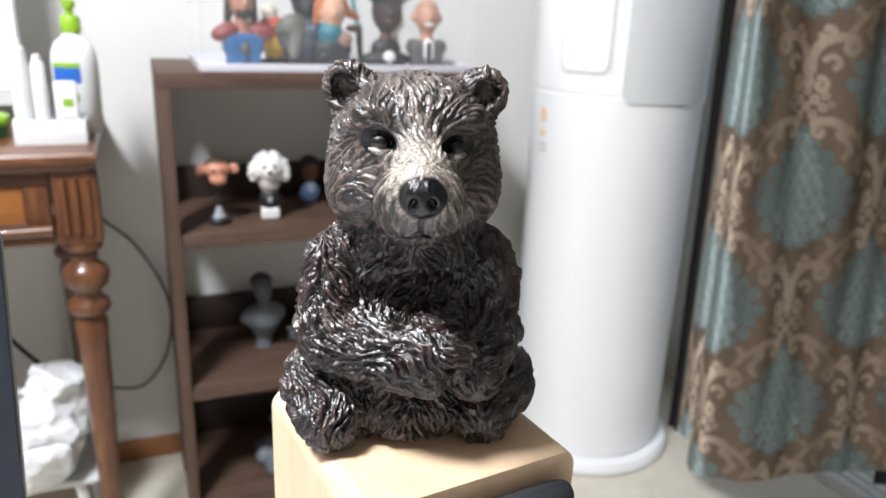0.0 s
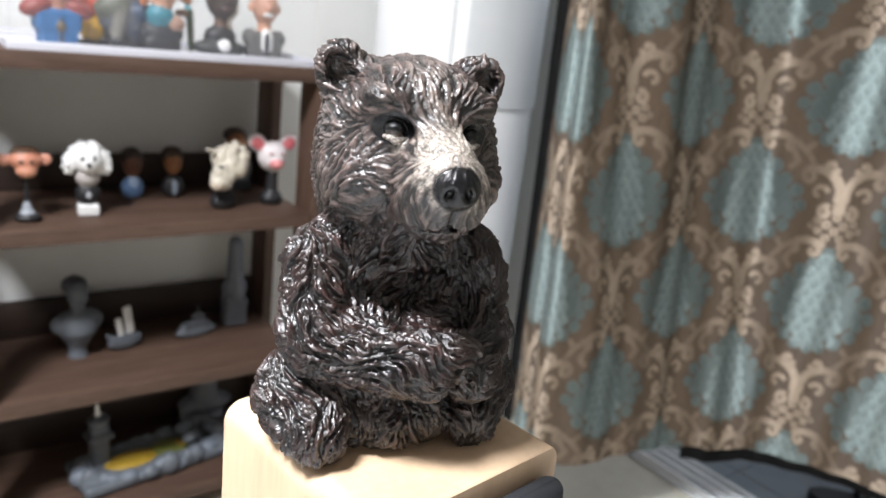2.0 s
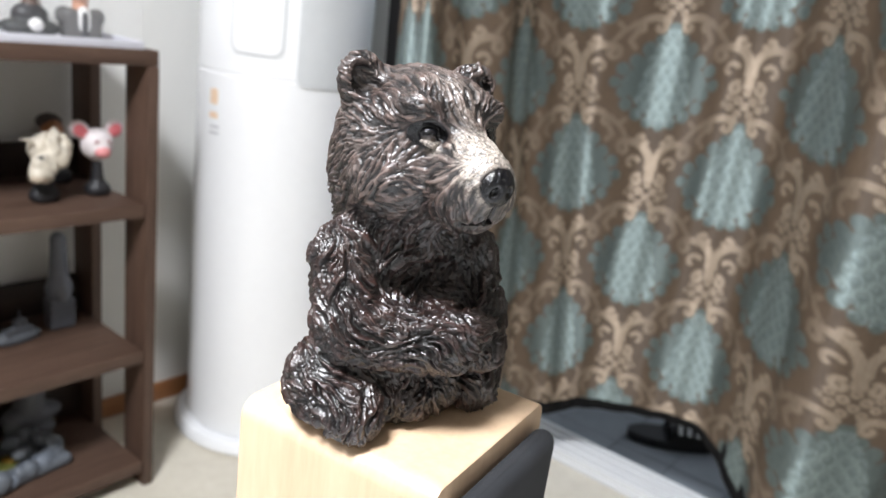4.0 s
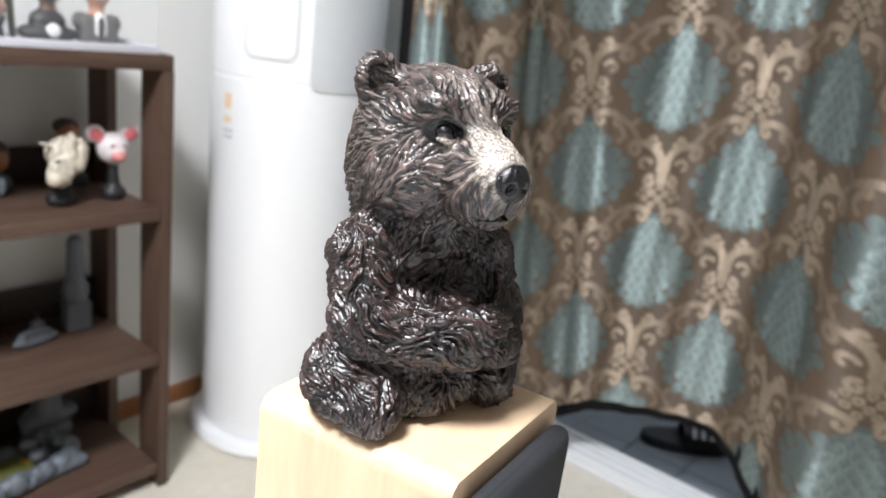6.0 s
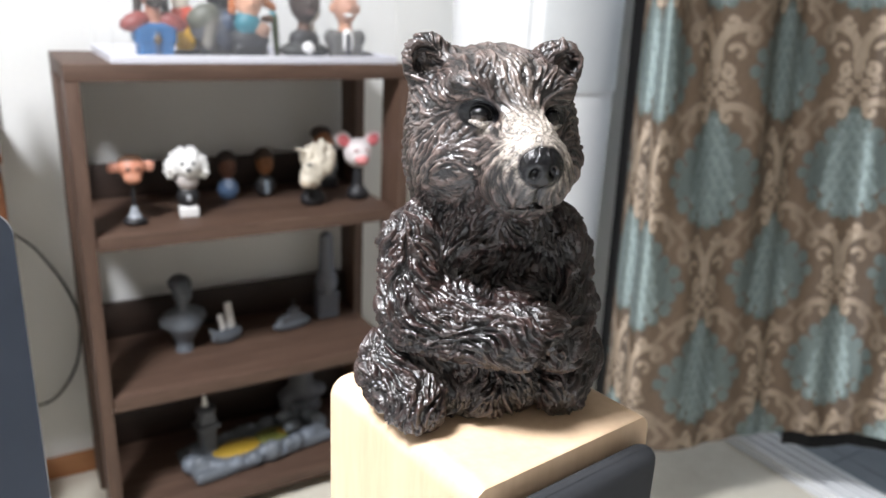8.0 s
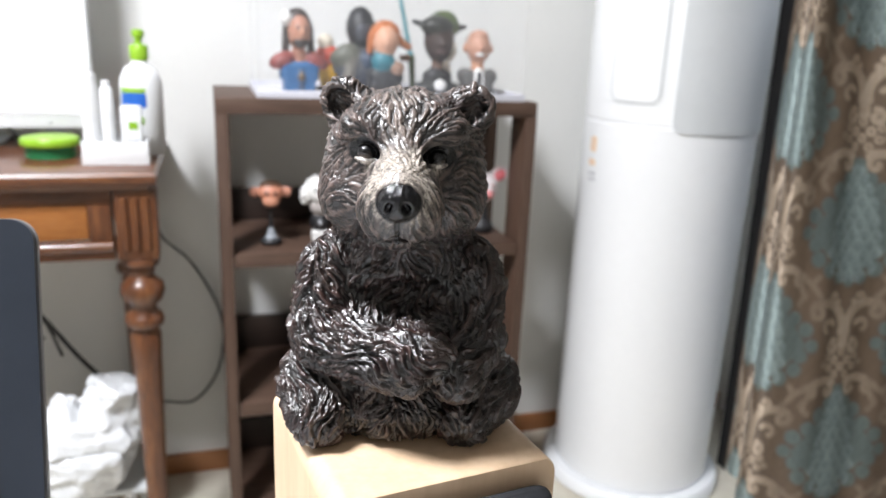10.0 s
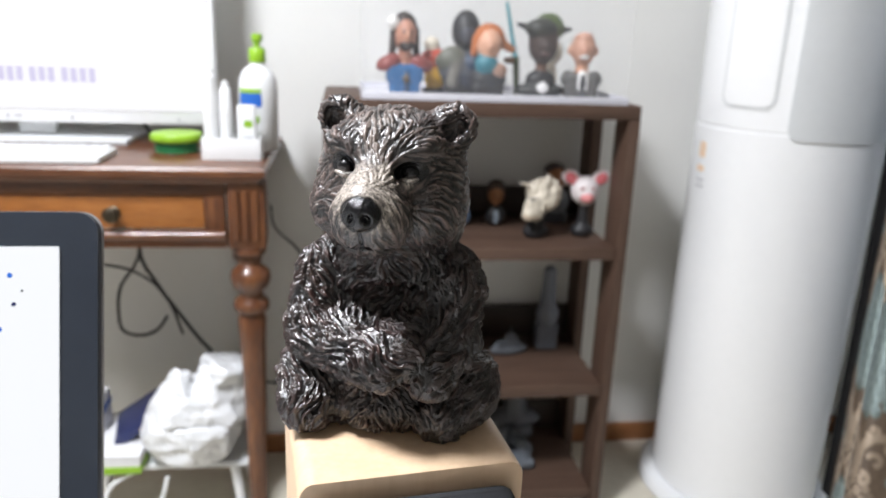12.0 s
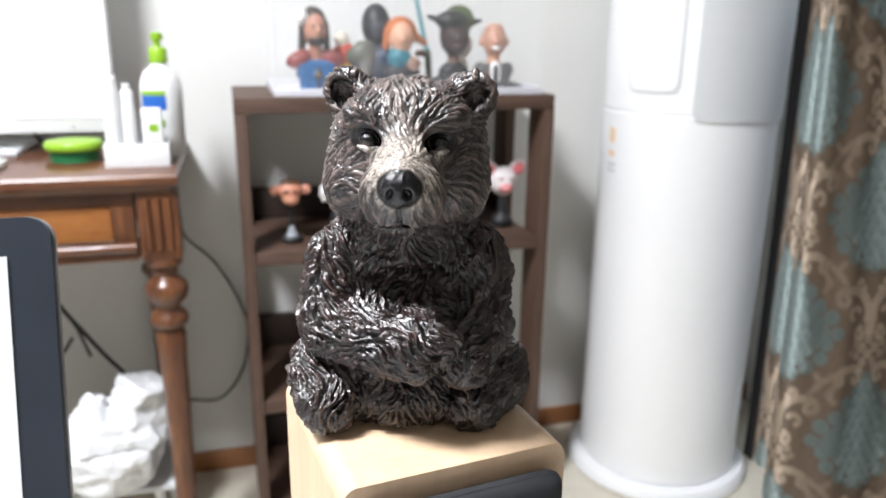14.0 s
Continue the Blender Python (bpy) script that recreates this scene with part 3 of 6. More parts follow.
def curtain_cloth():
    m, t, s = nodes_of("damask_cloth")
    a = t.nodes.new("ShaderNodeAttribute")
    a.attribute_name = "weave"
    split = t.nodes.new("ShaderNodeSeparateColor")
    t.links.new(a.outputs["Color"], split.inputs["Color"])

    def blend(fac, x, y):
        n = t.nodes.new("ShaderNodeMix")
        n.data_type = "RGBA"
        t.links.new(fac, n.inputs["Factor"])
        for sock, val in (("A", x), ("B", y)):
            if isinstance(val, tuple):
                n.inputs[sock].default_value = (*val, 1)
            else:
                t.links.new(val, n.inputs[sock])
        return n.outputs["Result"]

    slub = noise_of(t, 60, 4, 0.65, (1, 6, 1))
    ground = ramp(t, slub, [(0.3, (0.086, 0.060, 0.040)), (0.7, (0.124, 0.088, 0.060))])
    tealc = ramp(t, slub, [(0.3, (0.098, 0.122, 0.117)), (0.7, (0.138, 0.168, 0.162))])
    bright = ramp(t, slub, [(0.3, (0.33, 0.42, 0.42)), (0.7, (0.43, 0.53, 0.53))])
    goldc = ramp(t, slub, [(0.3, (0.36, 0.285, 0.215)), (0.7, (0.50, 0.41, 0.32))])
    col = blend(split.outputs["Red"], ground, tealc)
    col = blend(split.outputs["Blue"], col, bright)
    col = blend(split.outputs["Green"], col, goldc)
    t.links.new(col, s.inputs["Base Color"])
    sheen = t.nodes.new("ShaderNodeMath")
    sheen.operation = "MAXIMUM"
    t.links.new(split.outputs["Red"], sheen.inputs[0])
    t.links.new(split.outputs["Green"], sheen.inputs[1])
    r = t.nodes.new("ShaderNodeMapRange")
    r.inputs["To Min"].default_value, r.inputs["To Max"].default_value = 0.62, 0.56
    t.links.new(sheen.outputs[0], r.inputs["Value"])
    t.links.new(r.outputs["Result"], s.inputs["Roughness"])
    met = t.nodes.new("ShaderNodeMath")
    met.operation = "MULTIPLY"
    met.inputs[1].default_value = 0.62
    t.links.new(sheen.outputs[0], met.inputs[0])
    t.links.new(met.outputs[0], s.inputs["Metallic"])
    s.inputs["Anisotropic"].default_value = 0.84
    s.inputs["Anisotropic Rotation"].default_value = 0.25
    along = t.nodes.new("ShaderNodeTangent")
    along.direction_type = "UV_MAP"
    along.uv_map = "cloth"
    t.links.new(along.outputs["Tangent"], s.inputs["Tangent"])
    bump_of(t, s, noise_of(t, 1400, 2, 0.5, (1, 1, 0.4)), 0.25, 0.0008)
    return m


def build_curtain():
    us = np.arange(-1.74, 1.07, 0.0029)
    fr = np.concatenate([np.linspace(0, 1, 400)[:-1] * 1.0, np.linspace(1.0, 2.05, 80)])
    uu, ff = np.meshgrid(us, fr, indexing="ij")
    low = hem(us)[:, None]
    zz = low + ff / fr[-1] * (2.25 - low)
    xx, yy = cloth_at(uu, zz)
    # the rows of the pattern rise and sink a little along the cloth
    vv = zz - np.interp(uu, (-0.62, -0.495, -0.33, -0.165, 0.0, 0.165, 0.33, 0.66), (0.507, 0.507, 0.560, 0.574, 0.552, 0.537, 0.528, 0.528))
    teal, gold, fine = damask(uu, vv)
    n0, n1 = yy.shape
    i, j = np.meshgrid(np.arange(n0 - 1), np.arange(n1 - 1), indexing="ij")
    a = (i * n1 + j).ravel()
    faces = np.stack([a, a + n1, a + n1 + 1, a + 1], 1)
    me = mesh_of("curtain", np.stack([xx, yy, zz], -1).reshape(-1, 3), faces, curtain_cloth())
    store_colour(me, "weave", np.stack([teal, gold, fine], -1).reshape(-1, 3))
    uv = me.uv_layers.new(name="cloth")
    uv.data.foreach_set("uv", np.stack([uu, zz], -1).reshape(-1, 2)[faces.ravel()].astype(np.float32).ravel())
    return new("curtain", me)


def shade_strip(us, zs_of, shift):
    """A black strip added in place of shade: rows of heights for each place along the cloth."""
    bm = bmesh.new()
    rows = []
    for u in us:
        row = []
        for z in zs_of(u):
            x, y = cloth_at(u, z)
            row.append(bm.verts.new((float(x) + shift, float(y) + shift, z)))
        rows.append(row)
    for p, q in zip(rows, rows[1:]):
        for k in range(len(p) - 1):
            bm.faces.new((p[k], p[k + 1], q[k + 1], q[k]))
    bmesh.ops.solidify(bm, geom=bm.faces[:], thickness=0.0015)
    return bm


curtain = tagged(build_curtain(), "brown damask curtain with teal leaf medallions and gold scrolls", "curtain")
# added black strips stand in for the shade below the hem and beside the edge
M_SHADE = surface("black_shade", (0.004, 0.004, 0.0045), (0.008, 0.008, 0.009), 40, (0.8, 0.95))
part("hem_shade", shade_strip(np.arange(-0.75, 0.26, 0.008), lambda u: [float(hem(u)) + d for d in (-0.026 - 0.006 * math.sin(9 * u), -0.012, 0.0, 0.03)], 0.006), M_SHADE, curtain, "black strip below the hem, standing in for shade")
part("edge_shade", shade_strip(np.arange(1.062, 1.166, 0.004), lambda u: np.linspace(0.20, 2.24, 60).tolist(), 0.003), M_SHADE, curtain, "black strip at the side edge, standing in for shade")

# ---------- the speaker that carries the bear ----------
SPX, SPY, SPZ, SPT = 0.1757, 0.4192, 0.826, 7.3
spk = thing("speaker", "small beech desktop speaker with a black foam grille", "speaker", m=pose(SPX, SPY, 0.0, 0, 0, SPT))
W2, D2, DESKZ = 0.0437, 0.0437, 0.682


def speaker_box():
    """Rounded upper long edges; the grain runs up the sides."""
    n, r = 8, 0.0075
    line = [(-W2, DESKZ)] + [(-W2 + r - r * math.cos(a), SPZ - r + r * math.sin(a)) for a in (radians(90 * k / n) for k in range(n + 1))]
    line += [(W2 - r + r * math.sin(a), SPZ - r + r * math.cos(a)) for a in (radians(90 * k / n) for k in range(n + 1))] + [(W2, DESKZ)]
    bm = bmesh.new()
    rows = [[bm.verts.new((x, y, z)) for x, z in line] for y in (-D2, -D2 + 0.0012, D2 - 0.001, D2)]
    for v in rows[0]:
        v.co.x *= 0.988
        v.co.z = min(v.co.z, SPZ - 0.0008)
    for p, q in zip(rows, rows[1:]):
        for k in range(len(line)):
            bm.faces.new((p[k], p[(k + 1) % len(line)], q[(k + 1) % len(line)], q[k]))
    bm.faces.new(rows[0])
    bm.faces.new(rows[-1][::-1])
    return bm


part("cabinet", speaker_box(), M_BEECH, spk, "beech veneer cabinet with rounded upper edges", 35)
grille = part("grille", box(-W2 + 0.0055, W2 - 0.0055, -D2 - 0.011, -D2 - 0.0003, DESKZ + 0.005, SPZ - 0.0080, 0.0065, 4), M_FOAM, spk, "black foam grille")

# ---------- work desk under the speaker and the laptop ----------
desk = thing("work_desk", "plain pale work desk with metal legs", "desk")
part("worktop", box(-1.15, 0.245, -0.2, 0.492, DESKZ - 0.026, DESKZ - 0.0005, 0.003), M_WHITE, desk)
for x in (-1.1, 0.19):
    for y in (-0.15, 0.44):
        part("leg", box(x - 0.018, x + 0.018, y - 0.018, y + 0.018, 0.0, DESKZ - 0.0265, 0.002), M_SILVER, desk)

# ---------- the bear ----------
BEAR = pose(0.1723, 0.4264, SPZ, 0, 0, -18)
MM = 0.001


def mm(*v):
    return tuple(MM * x for x in v)


HEAD, CHEST, ARM_L, ARM_R, LEG_L, LEG_R, FOOT, NOSE, EYE_BALL, LID = range(10)
BEAR_SOLIDS = [
    # head
    ("e", (mm(2, 1, 100), mm(30, 29, 30)), HEAD),
    ("e", (mm(2, 5, 88), mm(29, 26, 23)), HEAD),
    ("e", (mm(2, 6, 75), mm(25, 22, 17)), HEAD),
    ("e", (mm(-11, -10, 92), mm(16.5, 17, 14)), HEAD),
    ("e", (mm(16, -8, 92), mm(15.5, 17, 14)), HEAD),
    ("e", (mm(2, -12, 116), mm(22, 15, 12)), HEAD),
    ("e", (mm(-10, -21.3, 117.6), mm(8.8, 6, 4.0), (0, 16, 8)), HEAD),
    ("e", (mm(15, -19.3, 116.6), mm(8.8, 6, 4.0), (0, -16, -2)), HEAD),
    # muzzle
    ("c", (mm(2.5, -20, 108), mm(3, -42, 100), 0.0095, 0.0085), HEAD, 0.007),
    ("e", (mm(3, -33, 95), mm(12.5, 14, 10.5)), HEAD, 0.007),
    ("e", (mm(-2, -38, 93), mm(7.5, 9, 7.5)), HEAD, 0.007),
    ("e", (mm(8.5, -37, 93), mm(7.5, 9, 7.5)), HEAD, 0.007),
    ("e", (mm(3, -33, 85.5), mm(8.5, 9.5, 5.5)), HEAD, 0.008),
    # ears
    ("e", (mm(-20.8, 5, 123.6), mm(9.0, 5.5, 9.5), (8, -22, 14)), HEAD, 0.007),
    ("e", (mm(25.4, 4, 123.0), mm(9.0, 5.5, 9.5), (8, 22, -10)), HEAD, 0.007),
    # body
    ("e", (mm(2, 3, 44), mm(31, 24, 36)), CHEST),
    ("e", (mm(2, 0, 24), mm(33, 25, 26)), CHEST),
    ("e", (mm(2, -1, 62), mm(24, 14, 18)), CHEST),
    ("e", (mm(2, -9, 33), mm(24, 16, 20)), CHEST),
    # arms
    ("e", (mm(-24, -3, 60), mm(11, 11.5, 15)), ARM_L, 0.004),
    ("c", (mm(-26, -4, 61), mm(-26, -13, 42), 0.011, 0.012), ARM_L, 0.003),
    ("c", (mm(-26, -14, 39), mm(6, -31, 36), 0.0125, 0.0110), ARM_L, 0.0022),
    ("e", (mm(15, -30, 38), mm(10, 8, 8.5)), ARM_L, 0.0022),
    ("e", (mm(29.5, 0, 60), mm(10, 13, 14)), ARM_R),
    ("c", (mm(31.5, -3, 58), mm(31, -12, 40), 0.0095, 0.010), ARM_R),
    ("c", (mm(31, -13, 40), mm(25, -26, 29), 0.0105, 0.009), ARM_R, 0.0022),
    # legs
    ("e", (mm(-29.5, -7.5, 16), mm(14, 15.5, 16)), LEG_L, 0.003),
    ("c", (mm(-30, -8, 15), mm(-27, -22, 11), 0.014, 0.0115), LEG_L, 0.003),
    ("e", (mm(-26, -26, 8.5), mm(8.5, 7.5, 8.5)), FOOT, 0.003),
    ("e", (mm(34, -1, 16), mm(15, 20, 16)), LEG_R, 0.003),
    ("c", (mm(35, -6, 15), mm(29, -18, 11), 0.0135, 0.011), LEG_R, 0.003),
    ("e", (mm(28, -22, 9), mm(9.5, 7.5, 9)), FOOT, 0.003),
    ("e", (mm(0, -17, 10), mm(25, 11, 10.5)), CHEST, 0.003),
    ("e", (mm(8, -23, 13), mm(10, 6.5, 8)), CHEST, 0.003),
    # nose and eyes
    ("e", (mm(3.2, -46.6, 98.2), mm(7.0, 6.4, 6.5), (-14, 0, 0)), NOSE, 0.0008),
    ("e", (mm(-9.4, -24.6, 110.0), mm(3.3, 3.2, 3.0)), EYE_BALL, 0.0006),
    ("e", (mm(14.2, -23.0, 108.8), mm(3.3, 3.2, 3.0)), EYE_BALL, 0.0006),
    ("c", (mm(-12.8, -26.2, 108.0), mm(-9.4, -27.6, 107.0), 0.0007, 0.0011), LID, 0.0006),
    ("c", (mm(-9.4, -27.6, 107.0), mm(-6.0, -27.0, 107.7), 0.0011, 0.0007), LID, 0.0006),
    ("c", (mm(11.0, -26.0, 106.7), mm(14.2, -26.2, 105.8), 0.0007, 0.0011), LID, 0.0006),
    ("c", (mm(14.2, -26.2, 105.8), mm(17.4, -24.6, 106.7), 0.0011, 0.0007), LID, 0.0006),
]
BEAR_CUTS_FIRST = [
    ("e", (mm(-9.8, -30.4, 110.3), mm(5.6, 6.6, 3.6), (0, 12, 0)), 0, 0.0013),
    ("e", (mm(14.6, -28.9, 109.3), mm(5.6, 6.6, 3.6), (0, -12, 0)), 0, 0.0013),
    ("e", (mm(-22.2, -2, 124.0), mm(4.4, 6, 6), (8, -28, 14)), 0, 0.0015),
    ("e", (mm(26.7, -3, 123.4), mm(4.4, 6, 6), (8, 28, -10)), 0, 0.0015),
    ("e", (mm(5, -21, 55), mm(22, 13, 9)), 0, 0.003),
    ("c", (mm(3, -50, 93), mm(3, -46, 84.5), 0.0007, 0.0007), 0, 0.001),
    ("c", (mm(3, -46, 86), mm(-7, -40, 84), 0.0008, 0.0006), 0, 0.001),
    ("c", (mm(3, -46, 86), mm(13, -39, 84), 0.0008, 0.0006), 0, 0.001),
]
BEAR_CUTS_LAST = [
    ("e", (mm(0.2, -52.9, 97.0), mm(1.3, 3.0, 2.0), (0, 30, 0)), 0, 0.0016),
    ("e", (mm(6.2, -52.8, 97.0), mm(1.3, 3.0, 2.0), (0, -30, 0)), 0, 0.0016),
    ("c", (mm(3.2, -53.6, 97), mm(3.2, -51, 91), 0.0006, 0.0006), 0, 0.0008),
]


def wander(p, size, seed):
    """Smooth noise between about -1 and 1, from crossed waves."""
    rng = np.random.RandomState(seed)
    out = np.zeros(len(p))
    for _ in range(7):
        way = rng.normal(size=3)
        way /= np.linalg.norm(way)
        out += np.sin(p @ way * 2 * np.pi / (size * rng.uniform(0.7, 1.5)) + rng.uniform(0, 6.28))
    return out / 2.6


def build_bear(h=0.00040):
    solids = [(s[0], s[1], s[2], *(s[3:] or (0.005,))) for s in BEAR_SOLIDS]
    furred = [s for s in solids if s[2] < NOSE]
    hard = [s for s in solids if s[2] >= NOSE]
    # fur first, carved; then the hard nose and eyes, so that the sockets stay open round them
    value, lo = blended(furred, BEAR_CUTS_FIRST, h, 0.005, 0.006)
    n = np.array(value.shape)
    for some, add in ((hard, True), (BEAR_CUTS_LAST, False)):
        for kind, a, _, kk in some:
            b0, b1 = reach(kind, a)
            i0 = np.clip(np.floor((b0 - 0.004 - lo) / h).astype(int), 0, n - 1)
            i1 = np.clip(np.ceil((b1 + 0.004 - lo) / h).astype(int) + 1, 1, n)
            p = np.stack(np.meshgrid(*[(lo[m] + h * np.arange(i0[m], i1[m])).astype(np.float32) for m in range(3)], indexing="ij"), -1)
            d = solid_distance(p, kind, a).astype(np.float32)
            here = (slice(i0[0], i1[0]), slice(i0[1], i1[1]), slice(i0[2], i1[2]))
            if add:
                value[here] = np.minimum(value[here], d)
            else:
                was = value[here]
                w = np.clip(0.5 - 0.5 * (was + d) / kk, 0, 1)
                value[here] = was + (-d - was) * w + kk * w * (1 - w)
    # flat underside on the speaker
    zs = (lo[2] + h * np.arange(n[2])).astype(np.float32)
    value = np.maximum(value, (0.0004 - zs)[None, None, :])
    points, faces = skin(value, lo, h)

    # normals
    fp = points[faces]
    fn = np.cross(fp[:, 2] - fp[:, 0], fp[:, 3] - fp[:, 1])
    normal = np.zeros_like(points)
    for k in range(4):
        np.add.at(normal, faces[:, k], fn)
    normal /= np.maximum(np.linalg.norm(normal, axis=1, keepdims=True), 1e-12)

    # which way the fur lies
    d = np.stack([solid_distance(points.astype(np.float32), s[0], s[1]) for s in solids], 1)
    w = np.exp(-(d - d.min(1, keepdims=True)) / 0.0025)
    kinds = np.array([s[2] for s in solids])
    share = np.stack([w[:, kinds == k].sum(1) for k in range(10)], 1)
    share /= share.sum(1, keepdims=True)
    tip = np.array(mm(3, -44, 104))
    head = points - tip
    head /= np.linalg.norm(head, axis=1, keepdims=True)
    head = head + np.array((0, 0.15, -0.28)) * np.clip((0.116 - points[:, 2:3]) / 0.024, 0, 1)
    lay = {HEAD: head, NOSE: head, EYE_BALL: head, LID: head}
    lay[CHEST] = np.stack([0.35 * np.sign(points[:, 0] - 0.002), 0 * points[:, 0], -np.ones(len(points))], 1)
    sweep = np.clip((0.052 - points[:, 2]) / 0.012, 0, 1)[:, None]
    lay[ARM_L] = (1 - sweep) * np.array((0.30, -0.25, -1.0)) + sweep * np.array((1.0, -0.35, -0.25))
    lay[ARM_R] = (1 - sweep) * np.array((-0.15, -0.35, -1.0)) + sweep * np.array((-0.7, -0.5, -0.65))
    lay[LEG_L] = np.tile(np.array((0.25, -0.75, -0.6)), (len(points), 1))
    lay[LEG_R] = np.tile(np.array((-0.35, -0.75, -0.55)), (len(points), 1))
    lay[FOOT] = np.tile(np.array((0.1, -0.5, -0.8)), (len(points), 1))
    flow = sum(share[:, k : k + 1] * lay[k] for k in range(10))
    flow -= (flow * normal).sum(1, keepdims=True) * normal
    flow /= np.maximum(np.linalg.norm(flow, axis=1, keepdims=True), 1e-9)
    side = np.cross(normal, flow)
    turn = 0.50 * wander(points, 0.022, 3) + (0.38 - 0.20 * share[:, HEAD]) * wander(points, 0.008, 4)
    flow = np.cos(turn)[:, None] * flow + np.sin(turn)[:, None] * side

    # grooves: noise drawn out along the way the fur lies
    cell = 0.0016
    base = points.min(0) - 0.012
    dims = np.ceil((points.max(0) + 0.012 - base) / cell).astype(int) + 1
    at = np.floor((points - base) / cell).astype(int)
    flat = np.ravel_multi_index(tuple(at.T), dims)
    field = np.stack([np.bincount(flat, flow[:, m], dims.prod()) for m in range(3)], 1).reshape(*dims, 3)
    for _ in range(5):
        more = sum(np.roll(field, s, axis) for axis in range(3) for s in (-1, 1))
        size = np.linalg.norm(field, axis=-1, keepdims=True)
        field = np.where(size > 1e-6, field, more)
    field /= np.maximum(np.linalg.norm(field, axis=-1, keepdims=True), 1e-9)

    def grain(p, size, table):
        q = (p - base) / size
        i = np.floor(q).astype(int)
        f = q - i
        f = f * f * (3 - 2 * f)
        out = np.zeros(len(p))
        n = table.shape[0]
        for a in (0, 1):
            for b in (0, 1):
                for c in (0, 1):
                    w = (f[:, 0] if a else 1 - f[:, 0]) * (f[:, 1] if b else 1 - f[:, 1]) * (f[:, 2] if c else 1 - f[:, 2])
                    out += w * table[(i[:, 0] + a) % n, (i[:, 1] + b) % n, (i[:, 2] + c) % n]
        return out

    def strands(size, length, seed, step=0.0005):
        table = np.random.RandomState(seed).normal(size=(48, 48, 48))
        total = grain(points, size, table)
        n = int(length / step)
        # strands thick at the root and fading to a tip
        for sign, m in ((1, n), (-1, n // 4)):
            p = points.copy()
            for k in range(m):
                i = np.clip(np.floor((p - base) / cell).astype(int), 0, dims - 1)
                p = p + sign * step * field[i[:, 0], i[:, 1], i[:, 2]]
                total += (1 - k / m) * grain(p, size, table)
        return total / total.std()

    small, wide, thin = strands(0.00115, 0.0070, 11), strands(0.0014, 0.0080, 13), strands(0.00070, 0.0050, 12)
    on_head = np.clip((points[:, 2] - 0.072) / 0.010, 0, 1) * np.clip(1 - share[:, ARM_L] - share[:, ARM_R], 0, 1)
    broad = wide * (1 - on_head) + small * on_head
    # pointed locks with sharp grooves between them, and single hairs on them
    locks = np.tanh(1.3 * broad)
    hairs = np.tanh(1.7 * np.abs(thin)) * 2 - 1.15
    fur = (0.56 - 0.16 * on_head) * locks + (0.34 + 0.04 * on_head) * hairs + 0.34 * np.tanh(1.3 * thin) + 0.10 * wander(points, 0.006, 21)

    # length of fur by place: short on the muzzle, none on nose and eyes
    muzzle = np.exp(-(np.linalg.norm((points - np.array(mm(3, -38, 96))) / np.array(mm(16, 17, 15)), axis=1) ** 2))
    hard_share = share[:, NOSE] + share[:, EYE_BALL] + share[:, LID]
    socket = np.minimum(np.linalg.norm((points - np.array(mm(-9.6, -24, 110.3))) / np.array(mm(7.2, 9, 5.0)), axis=1), np.linalg.norm((points - np.array(mm(14.4, -22.5, 109.3))) / np.array(mm(7.2, 9, 5.0)), axis=1))
    depth = 0.00150 * (1 - 0.64 * np.clip(muzzle * 1.4, 0, 1)) * (1 - hard_share)
    depth *= (1 - 0.42 * on_head) * np.clip((socket - 0.85) * 4, 0.06, 1)
    depth *= np.clip((points[:, 2] - 0.0006) / 0.002, 0, 1)
    points = points + normal * (fur * depth)[:, None]

    # paint: height of the strand (grooves shaded by colour), cream of the muzzle, gloss black
    fleck = 0.5 * thin + 0.35 * broad
    along = np.clip((-0.024 - points[:, 1]) / 0.020, 0, 1)
    across = np.hypot(points[:, 0] - 0.0028, np.maximum(0, 0.1105 - 0.010 * along - points[:, 2])) / (0.0052 + 0.0075 * along)
    ahead = np.clip((-0.0185 - points[:, 1]) / 0.006, 0, 1) * (points[:, 2] > 0.078)
    cream = 0.95 * np.clip(2.0 * (1.05 - across + 0.24 * fleck), 0, 1) * ahead
    cream *= np.clip(1 - (points[:, 2] - 0.1105 + 0.0012 * fleck) / 0.004, 0, 1) * np.clip(1.15 + 0.40 * thin, 0.45, 1)
    lip = np.linalg.norm((points - np.array(mm(3, -38, 94))) / np.array(mm(19, 17, 12)), axis=1)
    cream = np.maximum(cream, 0.18 * np.clip(1.2 - lip, 0, 1) * np.clip(0.15 + 0.9 * fleck, 0, 1))
    cream *= np.clip((points[:, 2] - 0.084) / 0.012, 0.3, 1)
    brow = np.linalg.norm((points - np.array(mm(2, -16, 120))) / np.array(mm(9, 22, 13)), axis=1)
    cream = np.maximum(cream, 0.34 * np.clip(1.25 - brow, 0, 1) * np.clip(0.45 + 0.9 * fur, 0, 1))
    eye_black = np.clip((1.06 - socket) * 5, 0, 1)
    shiny = np.min([solid_distance(points.astype(np.float32), s[0], s[1]) for s in solids if s[2] in (NOSE, EYE_BALL)], 0)
    black = np.maximum(np.clip(1.3 - shiny / 0.0006, 0, 1), eye_black)
    black = np.maximum(black, np.clip(1.6 - segment3(points, mm(3, -50, 93), mm(3, -45, 85)) / 0.0011, 0, 1))
    lid = np.clip((share[:, LID] - 0.30) * 4, 0, 1)
    black *= 1 - lid
    cream = np.maximum(np.clip(cream, 0, 1) * (1 - black), 0.85 * lid)
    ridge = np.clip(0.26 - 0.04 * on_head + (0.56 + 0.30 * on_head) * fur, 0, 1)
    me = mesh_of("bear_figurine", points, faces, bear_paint())
